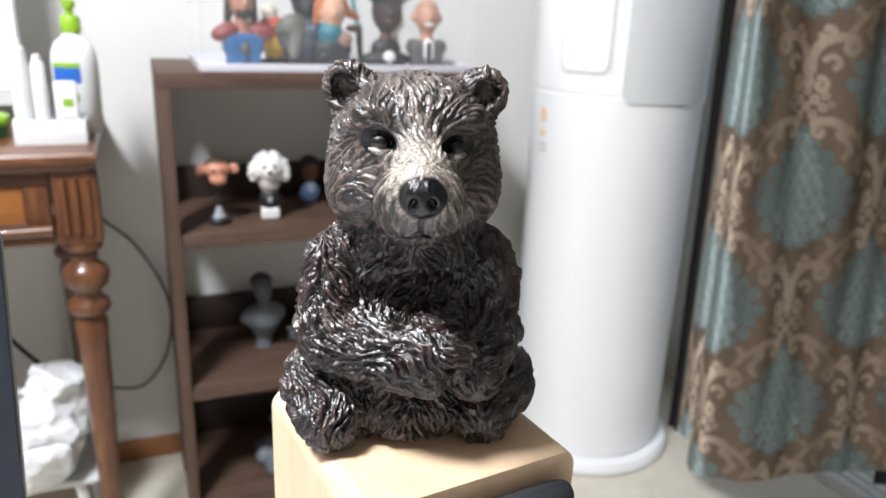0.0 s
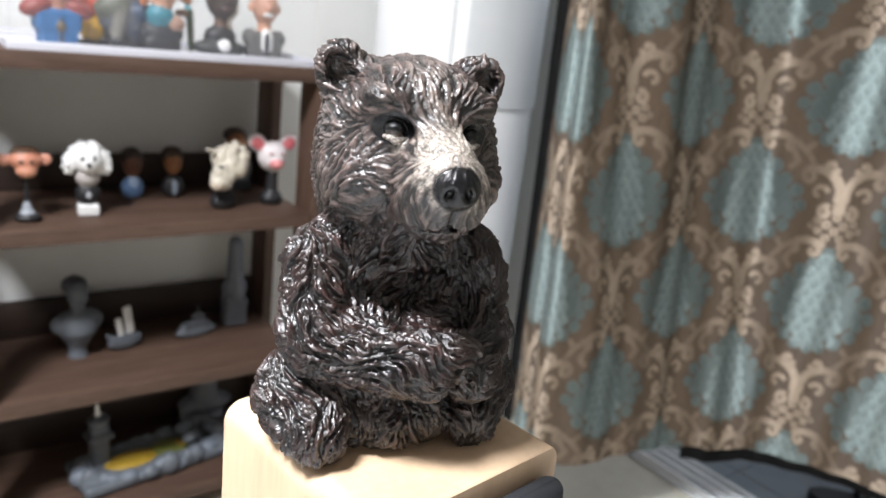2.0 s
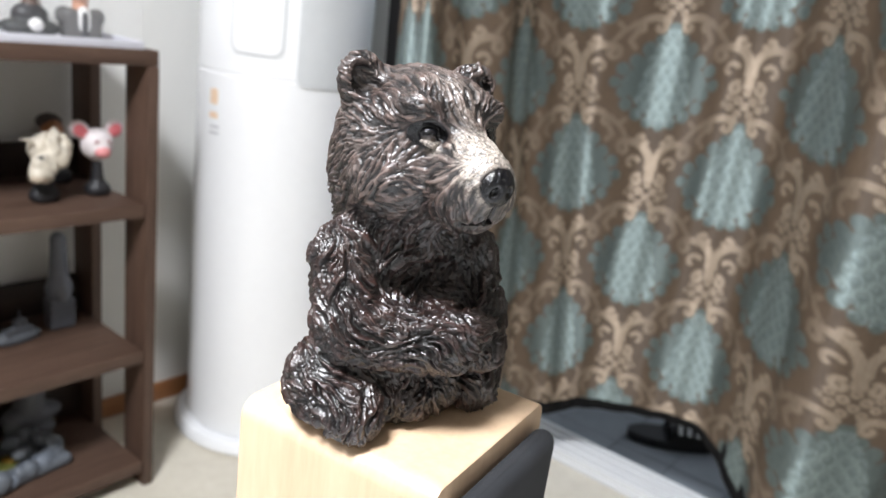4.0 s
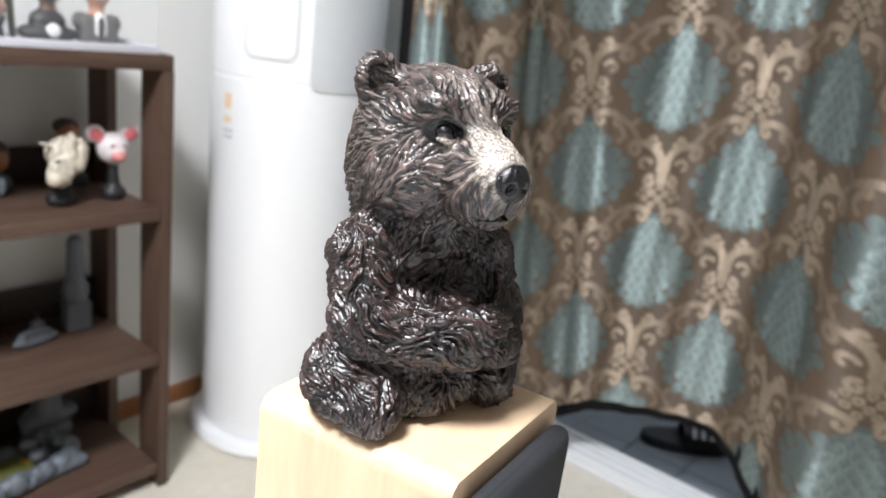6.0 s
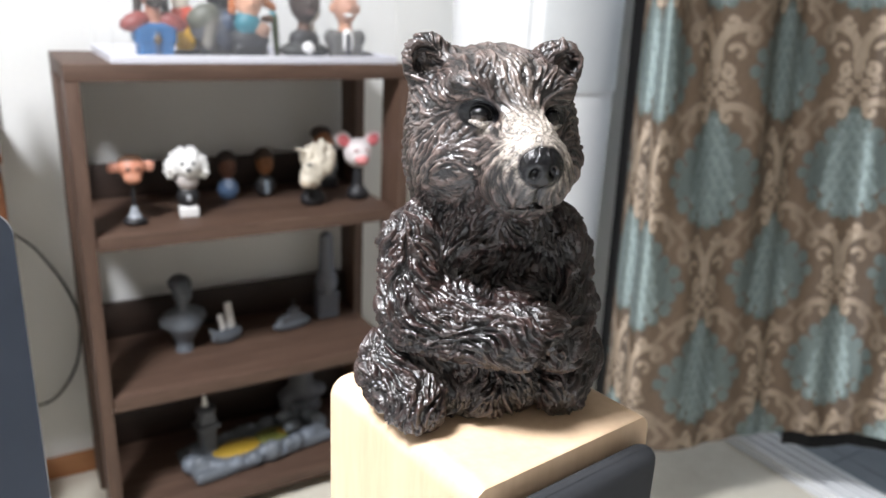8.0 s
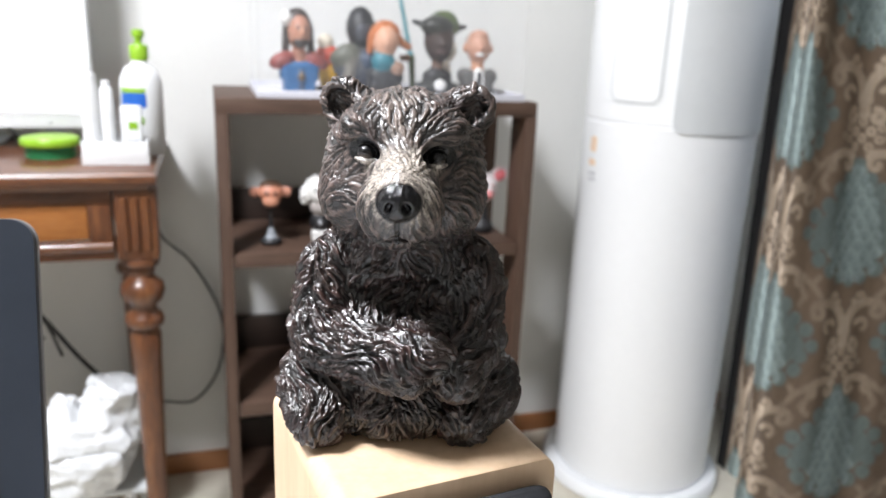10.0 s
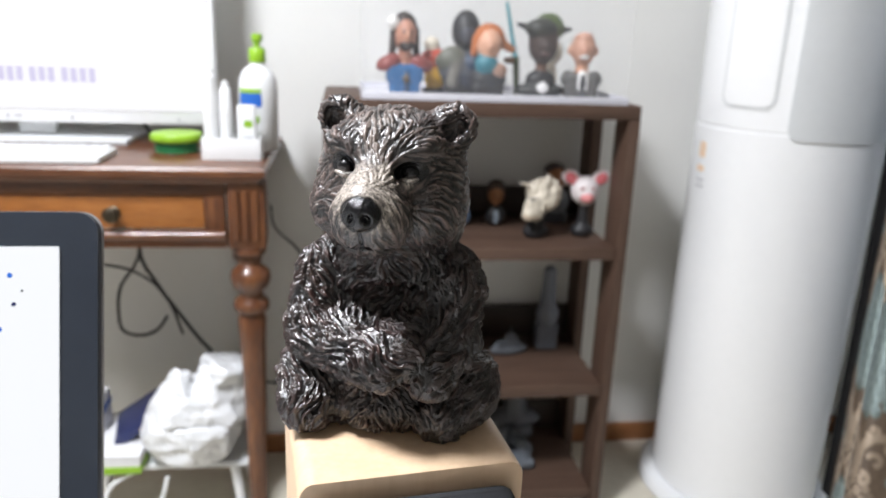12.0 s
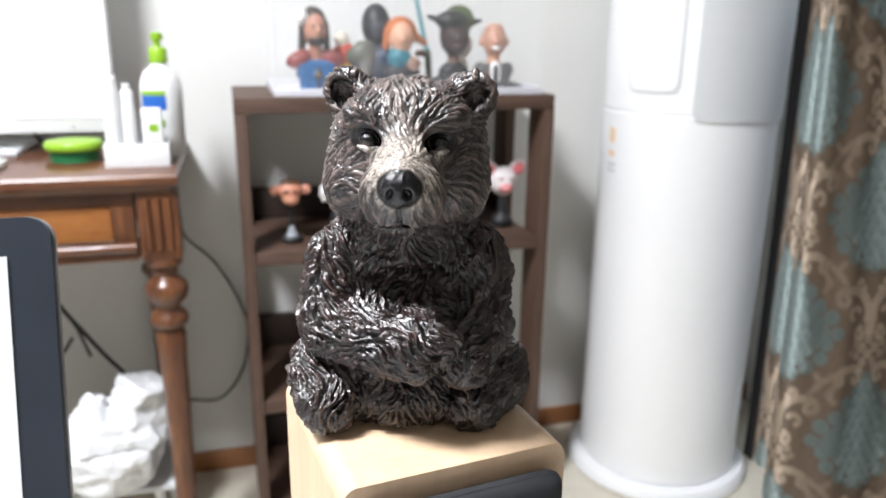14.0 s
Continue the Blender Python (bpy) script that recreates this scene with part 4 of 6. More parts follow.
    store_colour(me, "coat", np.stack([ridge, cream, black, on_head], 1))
    ob = new("bear_figurine", me)
    ob.matrix_world = BEAR
    return tagged(ob, "glossy dark brown sitting bear figurine with a cream muzzle", "figurine")


def segment3(p, a, b):
    a, b = np.array(a), np.array(b)
    t = np.clip(((p - a) @ (b - a)) / ((b - a) @ (b - a)), 0, 1)
    return np.linalg.norm(p - a - t[:, None] * (b - a), axis=1)


def bear_paint():
    m, t, s = nodes_of("varnished_bear_paint")
    at = t.nodes.new("ShaderNodeAttribute")
    at.attribute_name = "coat"
    split = t.nodes.new("ShaderNodeSeparateColor")
    t.links.new(at.outputs["Color"], split.inputs["Color"])

    def blend(fac, x, y):
        n = t.nodes.new("ShaderNodeMix")
        n.data_type = "RGBA"
        t.links.new(fac, n.inputs["Factor"])
        for sock, val in (("A", x), ("B", y)):
            if isinstance(val, tuple):
                n.inputs[sock].default_value = (*val, 1)
            else:
                t.links.new(val, n.inputs[sock])
        return n.outputs["Result"]

    patch = noise_of(t, 60, 5, 0.65)
    # grooves near black, with the shade between strands painted in; ridges dry-brushed lighter
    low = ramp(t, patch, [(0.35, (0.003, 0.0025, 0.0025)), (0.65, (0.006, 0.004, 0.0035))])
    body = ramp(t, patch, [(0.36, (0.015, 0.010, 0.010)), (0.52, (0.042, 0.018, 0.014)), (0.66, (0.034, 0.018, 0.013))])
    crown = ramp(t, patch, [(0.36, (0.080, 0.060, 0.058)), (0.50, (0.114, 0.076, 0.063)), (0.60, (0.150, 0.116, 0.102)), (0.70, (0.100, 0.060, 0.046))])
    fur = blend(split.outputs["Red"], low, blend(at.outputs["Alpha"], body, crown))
    cream = ramp(t, patch, [(0.3, (0.34, 0.295, 0.25)), (0.7, (0.51, 0.455, 0.39))])
    speck = ramp(t, noise_of(t, 950, 3, 0.6), [(0.40, (0.25, 0.25, 0.25)), (0.52, (1, 1, 1))])
    worn = t.nodes.new("ShaderNodeMath")
    worn.operation = "MULTIPLY"
    t.links.new(split.outputs["Green"], worn.inputs[0])
    t.links.new(speck, worn.inputs[1])
    col = blend(worn.outputs[0], fur, cream)
    col = blend(split.outputs["Blue"], col, (0.004, 0.004, 0.005))
    t.links.new(col, s.inputs["Base Color"])
    r = t.nodes.new("ShaderNodeMapRange")
    r.inputs["To Min"].default_value, r.inputs["To Max"].default_value = 0.30, 0.44
    t.links.new(patch, r.inputs["Value"])
    dull = t.nodes.new("ShaderNodeMath")
    dull.operation = "MULTIPLY_ADD"
    dull.inputs[1].default_value = 0.10
    t.links.new(at.outputs["Alpha"], dull.inputs[0])
    t.links.new(r.outputs["Result"], dull.inputs[2])
    gloss = t.nodes.new("ShaderNodeMix")
    t.links.new(split.outputs["Blue"], gloss.inputs["Factor"])
    t.links.new(dull.outputs[0], gloss.inputs["A"])
    gloss.inputs["B"].default_value = 0.24
    t.links.new(gloss.outputs["Result"], s.inputs["Roughness"])
    # varnish thin on the head, and wiped from the black nose and eyes
    coat = t.nodes.new("ShaderNodeMix")
    t.links.new(at.outputs["Alpha"], coat.inputs["Factor"])
    coat.inputs["A"].default_value, coat.inputs["B"].default_value = 0.60, 0.55
    wiped = t.nodes.new("ShaderNodeMix")
    t.links.new(split.outputs["Blue"], wiped.inputs["Factor"])
    t.links.new(coat.outputs["Result"], wiped.inputs["A"])
    wiped.inputs["B"].default_value = 0.0
    t.links.new(wiped.outputs["Result"], s.inputs["Coat Weight"])
    s.inputs["Coat Roughness"].default_value = 0.24
    bump_of(t, s, noise_of(t, 1100, 4, 0.65), 0.7, 0.0003)
    return m


bear = build_bear()

# ---------- antique console table by the wall ----------
DY, DZ, DX1 = 1.363, 0.754, 0.026
console = thing("console_table", "antique dark walnut console table with turned legs and a drawer", "table")


def table_top():
    """A top with a moulded edge."""
    bm = bmesh.new()
    rows = []
    for inset, z in ((0.014, DZ - 0.030), (0.012, DZ - 0.024), (0.004, DZ - 0.020), (0.0, DZ - 0.015), (0.0, DZ - 0.006), (0.004, DZ - 0.001), (0.007, DZ)):
        rows.append([bm.verts.new(v) for v in ((-1.16 + inset, DY + inset, z), (DX1 - inset, DY + inset, z), (DX1 - inset, 1.735, z), (-1.16 + inset, 1.735, z))])
    for p, q in zip(rows, rows[1:]):
        for k in range(4):
            bm.faces.new((p[k], p[(k + 1) % 4], q[(k + 1) % 4], q[k]))
    bm.faces.new(rows[0][::-1])
    bm.faces.new(rows[-1])
    return bm


part("top", table_top(), M_DESK, console, "dark top with a moulded edge", 30)
for z0, z1, y0 in ((0.702, DZ - 0.031, DY + 0.022), (0.612, 0.640, DY + 0.020)):
    part("apron_rail", box(-1.10, -0.042, y0, y0 + 0.02, z0, z1, 0.003), M_DESK, console)
part("apron_moulding", tube([Vector((-1.10, DY + 0.020, 0.634)), Vector((-0.57, DY + 0.020, 0.634)), Vector((-0.044, DY + 0.020, 0.634))], 0.0085, 12), M_DESK, console)
for x0, x1 in ((-0.405, -0.078), (-1.05, -0.50)):
    drawer = part("drawer", box(x0, x1, DY + 0.026, DY + 0.046, 0.6435, 0.7015, 0.004), M_DRAWER, console, "amber veneered drawer front")
    part("knob", lathe([(0.0, 0.0), (0.010, 0.0), (0.011, 0.003), (0.005, 0.007), (0.006, 0.012), (0.0125, 0.017), (0.0135, 0.023), (0.009, 0.028), (0.0, 0.029)], 24), M_DARKMETAL, drawer, "dark aged brass knob").matrix_world = pose((-0.222 if x0 > -0.5 else -0.775), DY + 0.0262, 0.672, 90)
    part("stile", box(x1 + 0.0005, x1 + 0.034, DY + 0.021, DY + 0.041, 0.6405, 0.7015, 0.002), M_DESKV, console)
part("side_apron", box(-0.030, -0.012, DY + 0.070, 1.67, 0.612, DZ - 0.031, 0.003), M_DESK, console)
LEG = [(0.010, 0.0), (0.014, 0.004), (0.0155, 0.03), (0.0185, 0.25), (0.0225, 0.44), (0.0245, 0.474), (0.0215, 0.482), (0.020, 0.488), (0.029, 0.494), (0.0315, 0.502), (0.029, 0.511), (0.020, 0.519), (0.020, 0.529), (0.030, 0.538), (0.0345, 0.552), (0.033, 0.564), (0.024, 0.573), (0.0175, 0.579), (0.0205, 0.585), (0.0205, 0.589), (0.0185, 0.593), (0.0275, 0.598), (0.029, 0.604), (0.026, 0.6105)]
for x, y in ((-0.008, DY + 0.042), (-0.050, 1.70), (-1.12, DY + 0.042), (-1.12, 1.70)):
    leg = part("leg", lathe(LEG, 28, (x, y)), M_DESKV, console, "turned leg with bulbs", 50)
    part("leg_block", box(x - 0.031, x + 0.031, y - 0.026, y + 0.026, 0.611, DZ - 0.0305, 0.004), M_DESKV, leg)
    for dx in (-0.016, 0.0, 0.016):
        part("flute", tube([Vector((x + dx, y - 0.0262, 0.628)), Vector((x + dx, y - 0.0264, 0.67)), Vector((x + dx, y - 0.0262, 0.712))], 0.0055, 10), M_DESKV, leg)

# ---------- on the console table ----------
monitor = thing("monitor", "white-rimmed flat monitor showing a white page", "monitor", m=pose(-0.407, 1.600, DZ))
part("casing", box(-0.329, 0.324, 0.0, 0.03, 0.036, 0.42, 0.004), M_WHITE, monitor, "white monitor casing")
screen = part("screen", box(-0.320, 0.315, -0.0015, -0.0005, 0.060, 0.412), M_SCREEN, monitor, "glowing white screen", 0)
for k in range(11):
    x = -0.072 + 0.0159 * k + (0.006 if k in (4, 5, 6) else 0) + (0.013 if k > 6 else 0)
    part("text_bar", box(x, x + 0.0111, -0.0022, -0.0017, 0.110 + 0.001 * (k % 2), 0.136), M_INK, screen, smooth=0)
mark = part("maker_mark", lathe([(0.0, 0.0), (0.0042, 0.0), (0.0042, 0.0006), (0.0, 0.0006)], 16), M_GREYPRINT, monitor)
mark.matrix_local = pose(-0.048, -0.0002, 0.048, 90)
part("maker_mark", box(-0.038, -0.023, -0.0006, -0.0002, 0.0455, 0.0505), M_GREYPRINT, monitor, smooth=0)
part("power_mark", box(0.249, 0.257, -0.0006, -0.0002, 0.044, 0.047), M_GREYPRINT, monitor, smooth=0)
part("neck", box(-0.045, 0.02, 0.0305, 0.050, 0.010, 0.12, 0.004), M_WHITE, monitor)
part("foot", box(-0.14, 0.165, -0.03, 0.12, 0.0006, 0.010, 0.004), M_AC2, monitor, "flat pale grey foot")

keyboard = thing("keyboard", "thin plain white computer keyboard", "keyboard", m=pose(-0.42, 1.43, DZ + 0.0005))
part("tray", box(-0.22, 0.185, -0.055, 0.055, 0.0, 0.011, 0.004), M_WHITE, keyboard)
key_box = finish("key", box(-0.0075, 0.0075, -0.0075, 0.0075, 0.0, 0.004, 0.0012), M_PAPER)
for r in range(5):
    for c in range(21):
        k = new("key", key_box)
        k.parent, k.location = keyboard, (-0.205 + 0.0188 * c, -0.039 + 0.0192 * r, 0.0112)

tin = thing("round_container", "round dark green container with a lime lid", "container", m=pose(-0.143, 1.52, DZ))
part("tub", lathe([(0.0, 0.0), (0.037, 0.0), (0.0385, 0.002), (0.0375, 0.006), (0.039, 0.008), (0.0385, 0.019), (0.0, 0.019)], 40), M_GREEN, tin)
part("lid", lathe([(0.0, 0.0195), (0.0435, 0.0195), (0.0455, 0.022), (0.0455, 0.029), (0.043, 0.033), (0.038, 0.034), (0.0, 0.0335)], 40), M_LIME, tin, "lime green lid")

holder = thing("organizer_box", "small open white organizer box", "box", m=pose(-0.036, 1.462, DZ))
for nm, b in (("front_wall", (-0.049, 0.049, -0.030, -0.027)), ("back_wall", (-0.049, 0.049, 0.024, 0.027)), ("side_wall", (-0.049, -0.046, -0.0265, 0.0235)), ("side_wall", (0.046, 0.049, -0.0265, 0.0235))):
    part(nm, box(*b, 0.0031, 0.037, 0.001), M_WHITE, holder)
part("bottom", box(-0.049, 0.049, -0.030, 0.027, 0.0, 0.003, 0.001), M_WHITE, holder)
for x, w, hgt in ((-0.071, 0.013, 0.139), (-0.046, 0.0105, 0.118)):
    tubeb = thing("cosmetic_tube", "slim plain white cosmetic tube standing in the box", "tube", "tubes in the organizer", m=pose(x, 1.462, DZ + 0.0032))
    part("body", lathe([(0.0, 0.0), (w, 0.0), (w, 0.004), (w * 1.02, hgt * 0.6), (w * 0.9, hgt - 0.004), (w * 0.6, hgt), (0.0, hgt)], 24), M_WHITE, tubeb)
    part("cap", lathe([(0.0, hgt + 0.0002), (w * 0.62, hgt + 0.0002), (w * 0.6, hgt + 0.008), (0.0, hgt + 0.009)], 24), M_WHITE, tubeb)
tubec = thing("cream_tube", "white cream tube with a lime print", "tube", m=pose(-0.012, 1.462, DZ + 0.0032))
part("body", box(-0.016, 0.016, -0.008, 0.008, 0.0, 0.088, 0.005), M_WHITE, tubec)
part("print", box(-0.004, 0.010, -0.0085, -0.0078, 0.05, 0.062), M_LIME, tubec, smooth=0)
part("print", box(-0.008, 0.012, -0.0085, -0.0078, 0.030, 0.034), M_GREYPRINT, tubec, smooth=0)

lotion = thing("pump_bottle", "white lotion pump bottle with a lime pump and blue label", "bottle", m=pose(0.000, 1.545, DZ))
part("body", lathe([(0.0, 0.0), (0.031, 0.0), (0.034, 0.004), (0.0345, 0.11), (0.033, 0.128), (0.026, 0.144), (0.014, 0.153), (0.0125, 0.158), (0.0, 0.158)], 40), M_WHITE, lotion)
part("label", wrapped(-150, -75, 0.082, 0.106, 0.0344, 0.0352, 0.003), M_BLUE, lotion, "blue label patch")
part("label_edge", wrapped(-150, -75, 0.1062, 0.114, 0.0344, 0.0352, 0.003), M_LIME, lotion, "lime label edge")
part("label_spot", box(-0.016, 0.004, -0.0362, -0.0345, 0.055, 0.066, 0.0005), M_LIME, lotion)
part("pump_collar", lathe([(0.0, 0.1585), (0.0145, 0.1585), (0.0150, 0.161), (0.0150, 0.180), (0.012, 0.184), (0.0, 0.184)], 24), M_LIME, lotion)
part("pump_head", lathe([(0.0, 0.1845), (0.006, 0.1845), (0.006, 0.194), (0.0095, 0.196), (0.0095, 0.206), (0.007, 0.208), (0.0, 0.208)], 24), M_LIME, lotion)
part("spout", tube([Vector((0.0, 0.0, 0.202)), Vector((0.004, 0.014, 0.203)), Vector((0.006, 0.027, 0.200))], 0.0032), M_LIME, lotion)

jar = thing("glass_jar", "small clear glass jar", "jar", m=pose(-0.065, 1.60, DZ))
part("wall", lathe([(0.0, 0.0), (0.022, 0.0), (0.023, 0.003), (0.023, 0.042), (0.021, 0.044), (0.021, 0.006), (0.0, 0.005)], 28), M_CLEAR, jar)

# ---------- cables ----------
for pts, rad, lab in (
    (((0.005, 1.66, 0.62), (0.008, 1.715, 0.558), (0.059, 1.722, 0.501), (0.104, 1.728, 0.411), (0.119, 1.732, 0.334), (0.102, 1.728, 0.244), (0.053, 1.722, 0.185), (-0.008, 1.72, 0.189), (-0.06, 1.72, 0.2)), 0.0026, "thin black cable against the wall"),
    (((-0.268, 1.70, 0.70), (-0.268, 1.69, 0.519), (-0.31, 1.68, 0.439), (-0.319, 1.68, 0.379), (-0.312, 1.68, 0.34), (-0.279, 1.69, 0.324), (-0.244, 1.69, 0.338), (-0.22, 1.68, 0.372)), 0.0034, "looped black cable under the table"),
    (((-0.262, 1.69, 0.70), (-0.264, 1.67, 0.525), (-0.231, 1.66, 0.452), (-0.194, 1.66, 0.391), (-0.157, 1.66, 0.333), (-0.12, 1.66, 0.28), (-0.10, 1.66, 0.21)), 0.0042, "thick black cable under the table"),
    (((-0.40, 1.68, 0.50), (-0.333, 1.68, 0.487), (-0.287, 1.68, 0.475), (-0.242, 1.68, 0.445), (-0.212, 1.68, 0.399), (-0.19, 1.68, 0.33)), 0.0030, "black cable under the table"),
    (((-0.183, 1.44, 0.135), (-0.20, 1.43, 0.086), (-0.253, 1.42, 0.07), (-0.297, 1.43, 0.087), (-0.287, 1.44, 0.12), (-0.25, 1.45, 0.14)), 0.0045, "white cable looped below the stool"),
    (((-0.345, 1.60, 0.80), (-0.33, 1.64, 0.795), (-0.247, 1.65, 0.795), (-0.215, 1.655, 0.762), (-0.20, 1.70, 0.757), (-0.20, 1.73, 0.757)), 0.003, "thin black cable behind the monitor"),
):
    tagged(part("cable", tube(smooth_line(pts, 12), rad), M_WHITE if lab.startswith("white") else M_BLACK), lab, "cable", "cables")

# ---------- under the console table ----------
stool = thing("stool", "low white plastic stool", "stool", m=pose(-0.20, 1.52, 0))
part("seat", box(-0.17, 0.17, -0.055, 0.11, 0.134, 0.146, 0.004), M_AC2, stool)
for sx in (-1, 1):
    for sy in (-1, 1):
        part("leg", tube([Vector((sx * 0.135, 0.028 + sy * 0.060, 0.135)), Vector((sx * 0.145, 0.028 + sy * 0.066, 0.06)), Vector((sx * 0.155, 0.028 + sy * 0.072, 0.001))], 0.010, 10), M_WHITE, stool)
book = thing("book", "thick white book with a lime spine lying on the stool", "book", m=pose(-0.295, 1.52, 0.1465))
part("cover", box(-0.065, 0.065, -0.085, 0.085, 0.0, 0.014, 0.001), M_LIME, book, "lime cover")
part("pages", box(-0.063, 0.063, -0.083, 0.083, 0.0142, 0.034, 0.001), M_PAPER, book)
part("upper_cover", box(-0.065, 0.065, -0.085, 0.085, 0.0342, 0.037, 0.001), M_PAPER, book)
bklet = thing("booklet", "dark navy booklet leaning on the bag", "booklet", m=pose(-0.275, 1.545, 0.186, 0, -32, 12))
part("cover", box(-0.05, 0.075, -0.06, 0.07, 0.0, 0.012, 0.001), M_DKBLUE, bklet)
part("print", box(0.03, 0.055, -0.0605, -0.0598, 0.003, 0.009), M_ORANGE, bklet, smooth=0)
carton = thing("carton", "small white and blue carton", "carton", m=pose(-0.345, 1.555, 0.1845))
part("body", box(-0.035, 0.025, -0.03, 0.03, 0.0, 0.075, 0.002), M_PAPER, carton)
part("band", box(-0.0355, 0.0255, -0.0305, 0.0305, 0.04, 0.055, 0.001), M_BLUE, carton, "blue band")


def crumpled_bag():
    """A slack bag with two knotted ears, folded into sharp creases."""
    shapes = [("e", ((-0.004, 0, -0.036), (0.086, 0.074, 0.066)), 0), ("e", ((0.010, 0, 0.004), (0.084, 0.066, 0.054)), 0), ("c", ((-0.034, -0.006, 0.0), (-0.026, -0.004, 0.076), 0.056, 0.016), 0, 0.02), ("b", ((0.056, 0.008, 0.050), (0.040, 0.040, 0.046), 0.006, (6, 16, 24)), 0, 0.02)]
    value, lo = blended(shapes, (), 0.0022, 0.02, 0.02)
    points, faces = skin(value, lo, 0.0022)
    fp = points[faces]
    fn = np.cross(fp[:, 2] - fp[:, 0], fp[:, 3] - fp[:, 1])
    normal = np.zeros_like(points)
    for k in range(4):
        np.add.at(normal, faces[:, k], fn)
    normal /= np.maximum(np.linalg.norm(normal, axis=1, keepdims=True), 1e-12)
    # stretched film: flat facets between sharp folds
    pick = np.random.default_rng(12)
    seeds = pick.choice(len(points), 46, replace=False)
    at, up = points[seeds], normal[seeds] + pick.normal(0, 0.16, (46, 3))
    up /= np.linalg.norm(up, axis=1, keepdims=True)
    away = points[:, None, :] - at[None, :, :]
    near = (away ** 2).sum(2) + 1e6 * ((normal[:, None, :] * up[None, :, :]).sum(2) < 0.1)
    weight = np.exp(-(near - near.min(1, keepdims=True)) / 0.00016)
    weight /= weight.sum(1, keepdims=True)
    lift = np.clip((away * up[None, :, :]).sum(2), -0.012, 0.012)
    points = points - 0.85 * ((weight * lift)[:, :, None] * up[None, :, :]).sum(1)
    band = points[:, 2] + 0.10 * points[:, 0] + 0.012 * wander(points, 0.12, 64)
    crease = -0.0030 * np.abs(wander(points, 0.050, 62)) - 0.0012 * np.abs(wander(points, 0.022, 63)) - 0.006 * np.exp(-(((band + 0.012) / 0.004) ** 2)) + 0.004
    points = points + normal * crease[:, None]
    points[:, 2] = np.maximum(points[:, 2], -0.100)
    return mesh_of("plastic_bag", points, faces, M_BAG)


bag = new("plastic_bag", crumpled_bag())
bag.matrix_world = pose(-0.135, 1.49, 0.2475, 0, 0, 12)
tagged(bag, "crumpled white plastic shopping bag on the stool", "bag")

# ---------- laptop ----------
TILT_BACK = 17
laptop = thing("laptop", "open dark navy laptop showing a white page", "laptop", m=pose(-0.139, 0.478, DESKZ))
part("keyboard_deck", box(-0.165, 0.165, -0.225, 0.0, 0.0, 0.014, 0.004), M_NAVY, laptop)
lid_m = pose(0, 0, 0.016, -TILT_BACK)
LID_H = 0.196


def lid_plate(w, hgt, r, y0, y1):
    bm = slab(rounded(w, hgt, r, 8), -y1, -y0)
    bmesh.ops.transform(bm, matrix=pose(0, 0, hgt / 2, 90), verts=bm.verts[:])
    return bm


lid = part("lid", lid_plate(0.33, LID_H, 0.011, 0.0, 0.006), M_NAVY, laptop, "navy bezel with round corners", 30)
lid.matrix_local = lid_m
rim = part("rim", lid_plate(0.3312, LID_H + 0.0006, 0.0115, 0.0062, 0.0085), M_SILVER, laptop, "grey metal rim", 30)
rim.matrix_local = lid_m
part("display", box(-0.146, 0.146, -0.0012, -0.0004, 0.012, LID_H - 0.018), M_SCREEN2, lid, "glowing white page", 0)
for x, z, s, mt in ((0.122, 0.163, 0.0022, M_BLUE), (0.110, 0.155, 0.0010, M_BLACK), (0.128, 0.155, 0.0010, M_BLACK), (0.124, 0.148, 0.0019, M_DKBLUE), (0.117, 0.135, 0.0021, M_BLUE), (0.103, 0.165, 0.0016, M_GREYPRINT), (0.101, 0.155, 0.0014, M_GREYPRINT), (0.104, 0.10, 0.0007, M_BLACK), (0.105, 0.085, 0.0007, M_BLACK)):
    part("icon", lathe([(0.0, 0.0), (0.6 * s, 0.0), (0.6 * s, 0.0003), (0.0, 0.0003)], 14), mt, lid).matrix_local = pose(x, -0.0013, z, 90)
for k in range(14):
    part("text_bar", box(0.02 - 0.01 * (k % 3), 0.085 - 0.012 * (k * 7 % 4), -0.0016, -0.0013, 0.026 + 0.0095 * k, 0.028 + 0.0095 * k), M_GREYPRINT, lid, smooth=0)

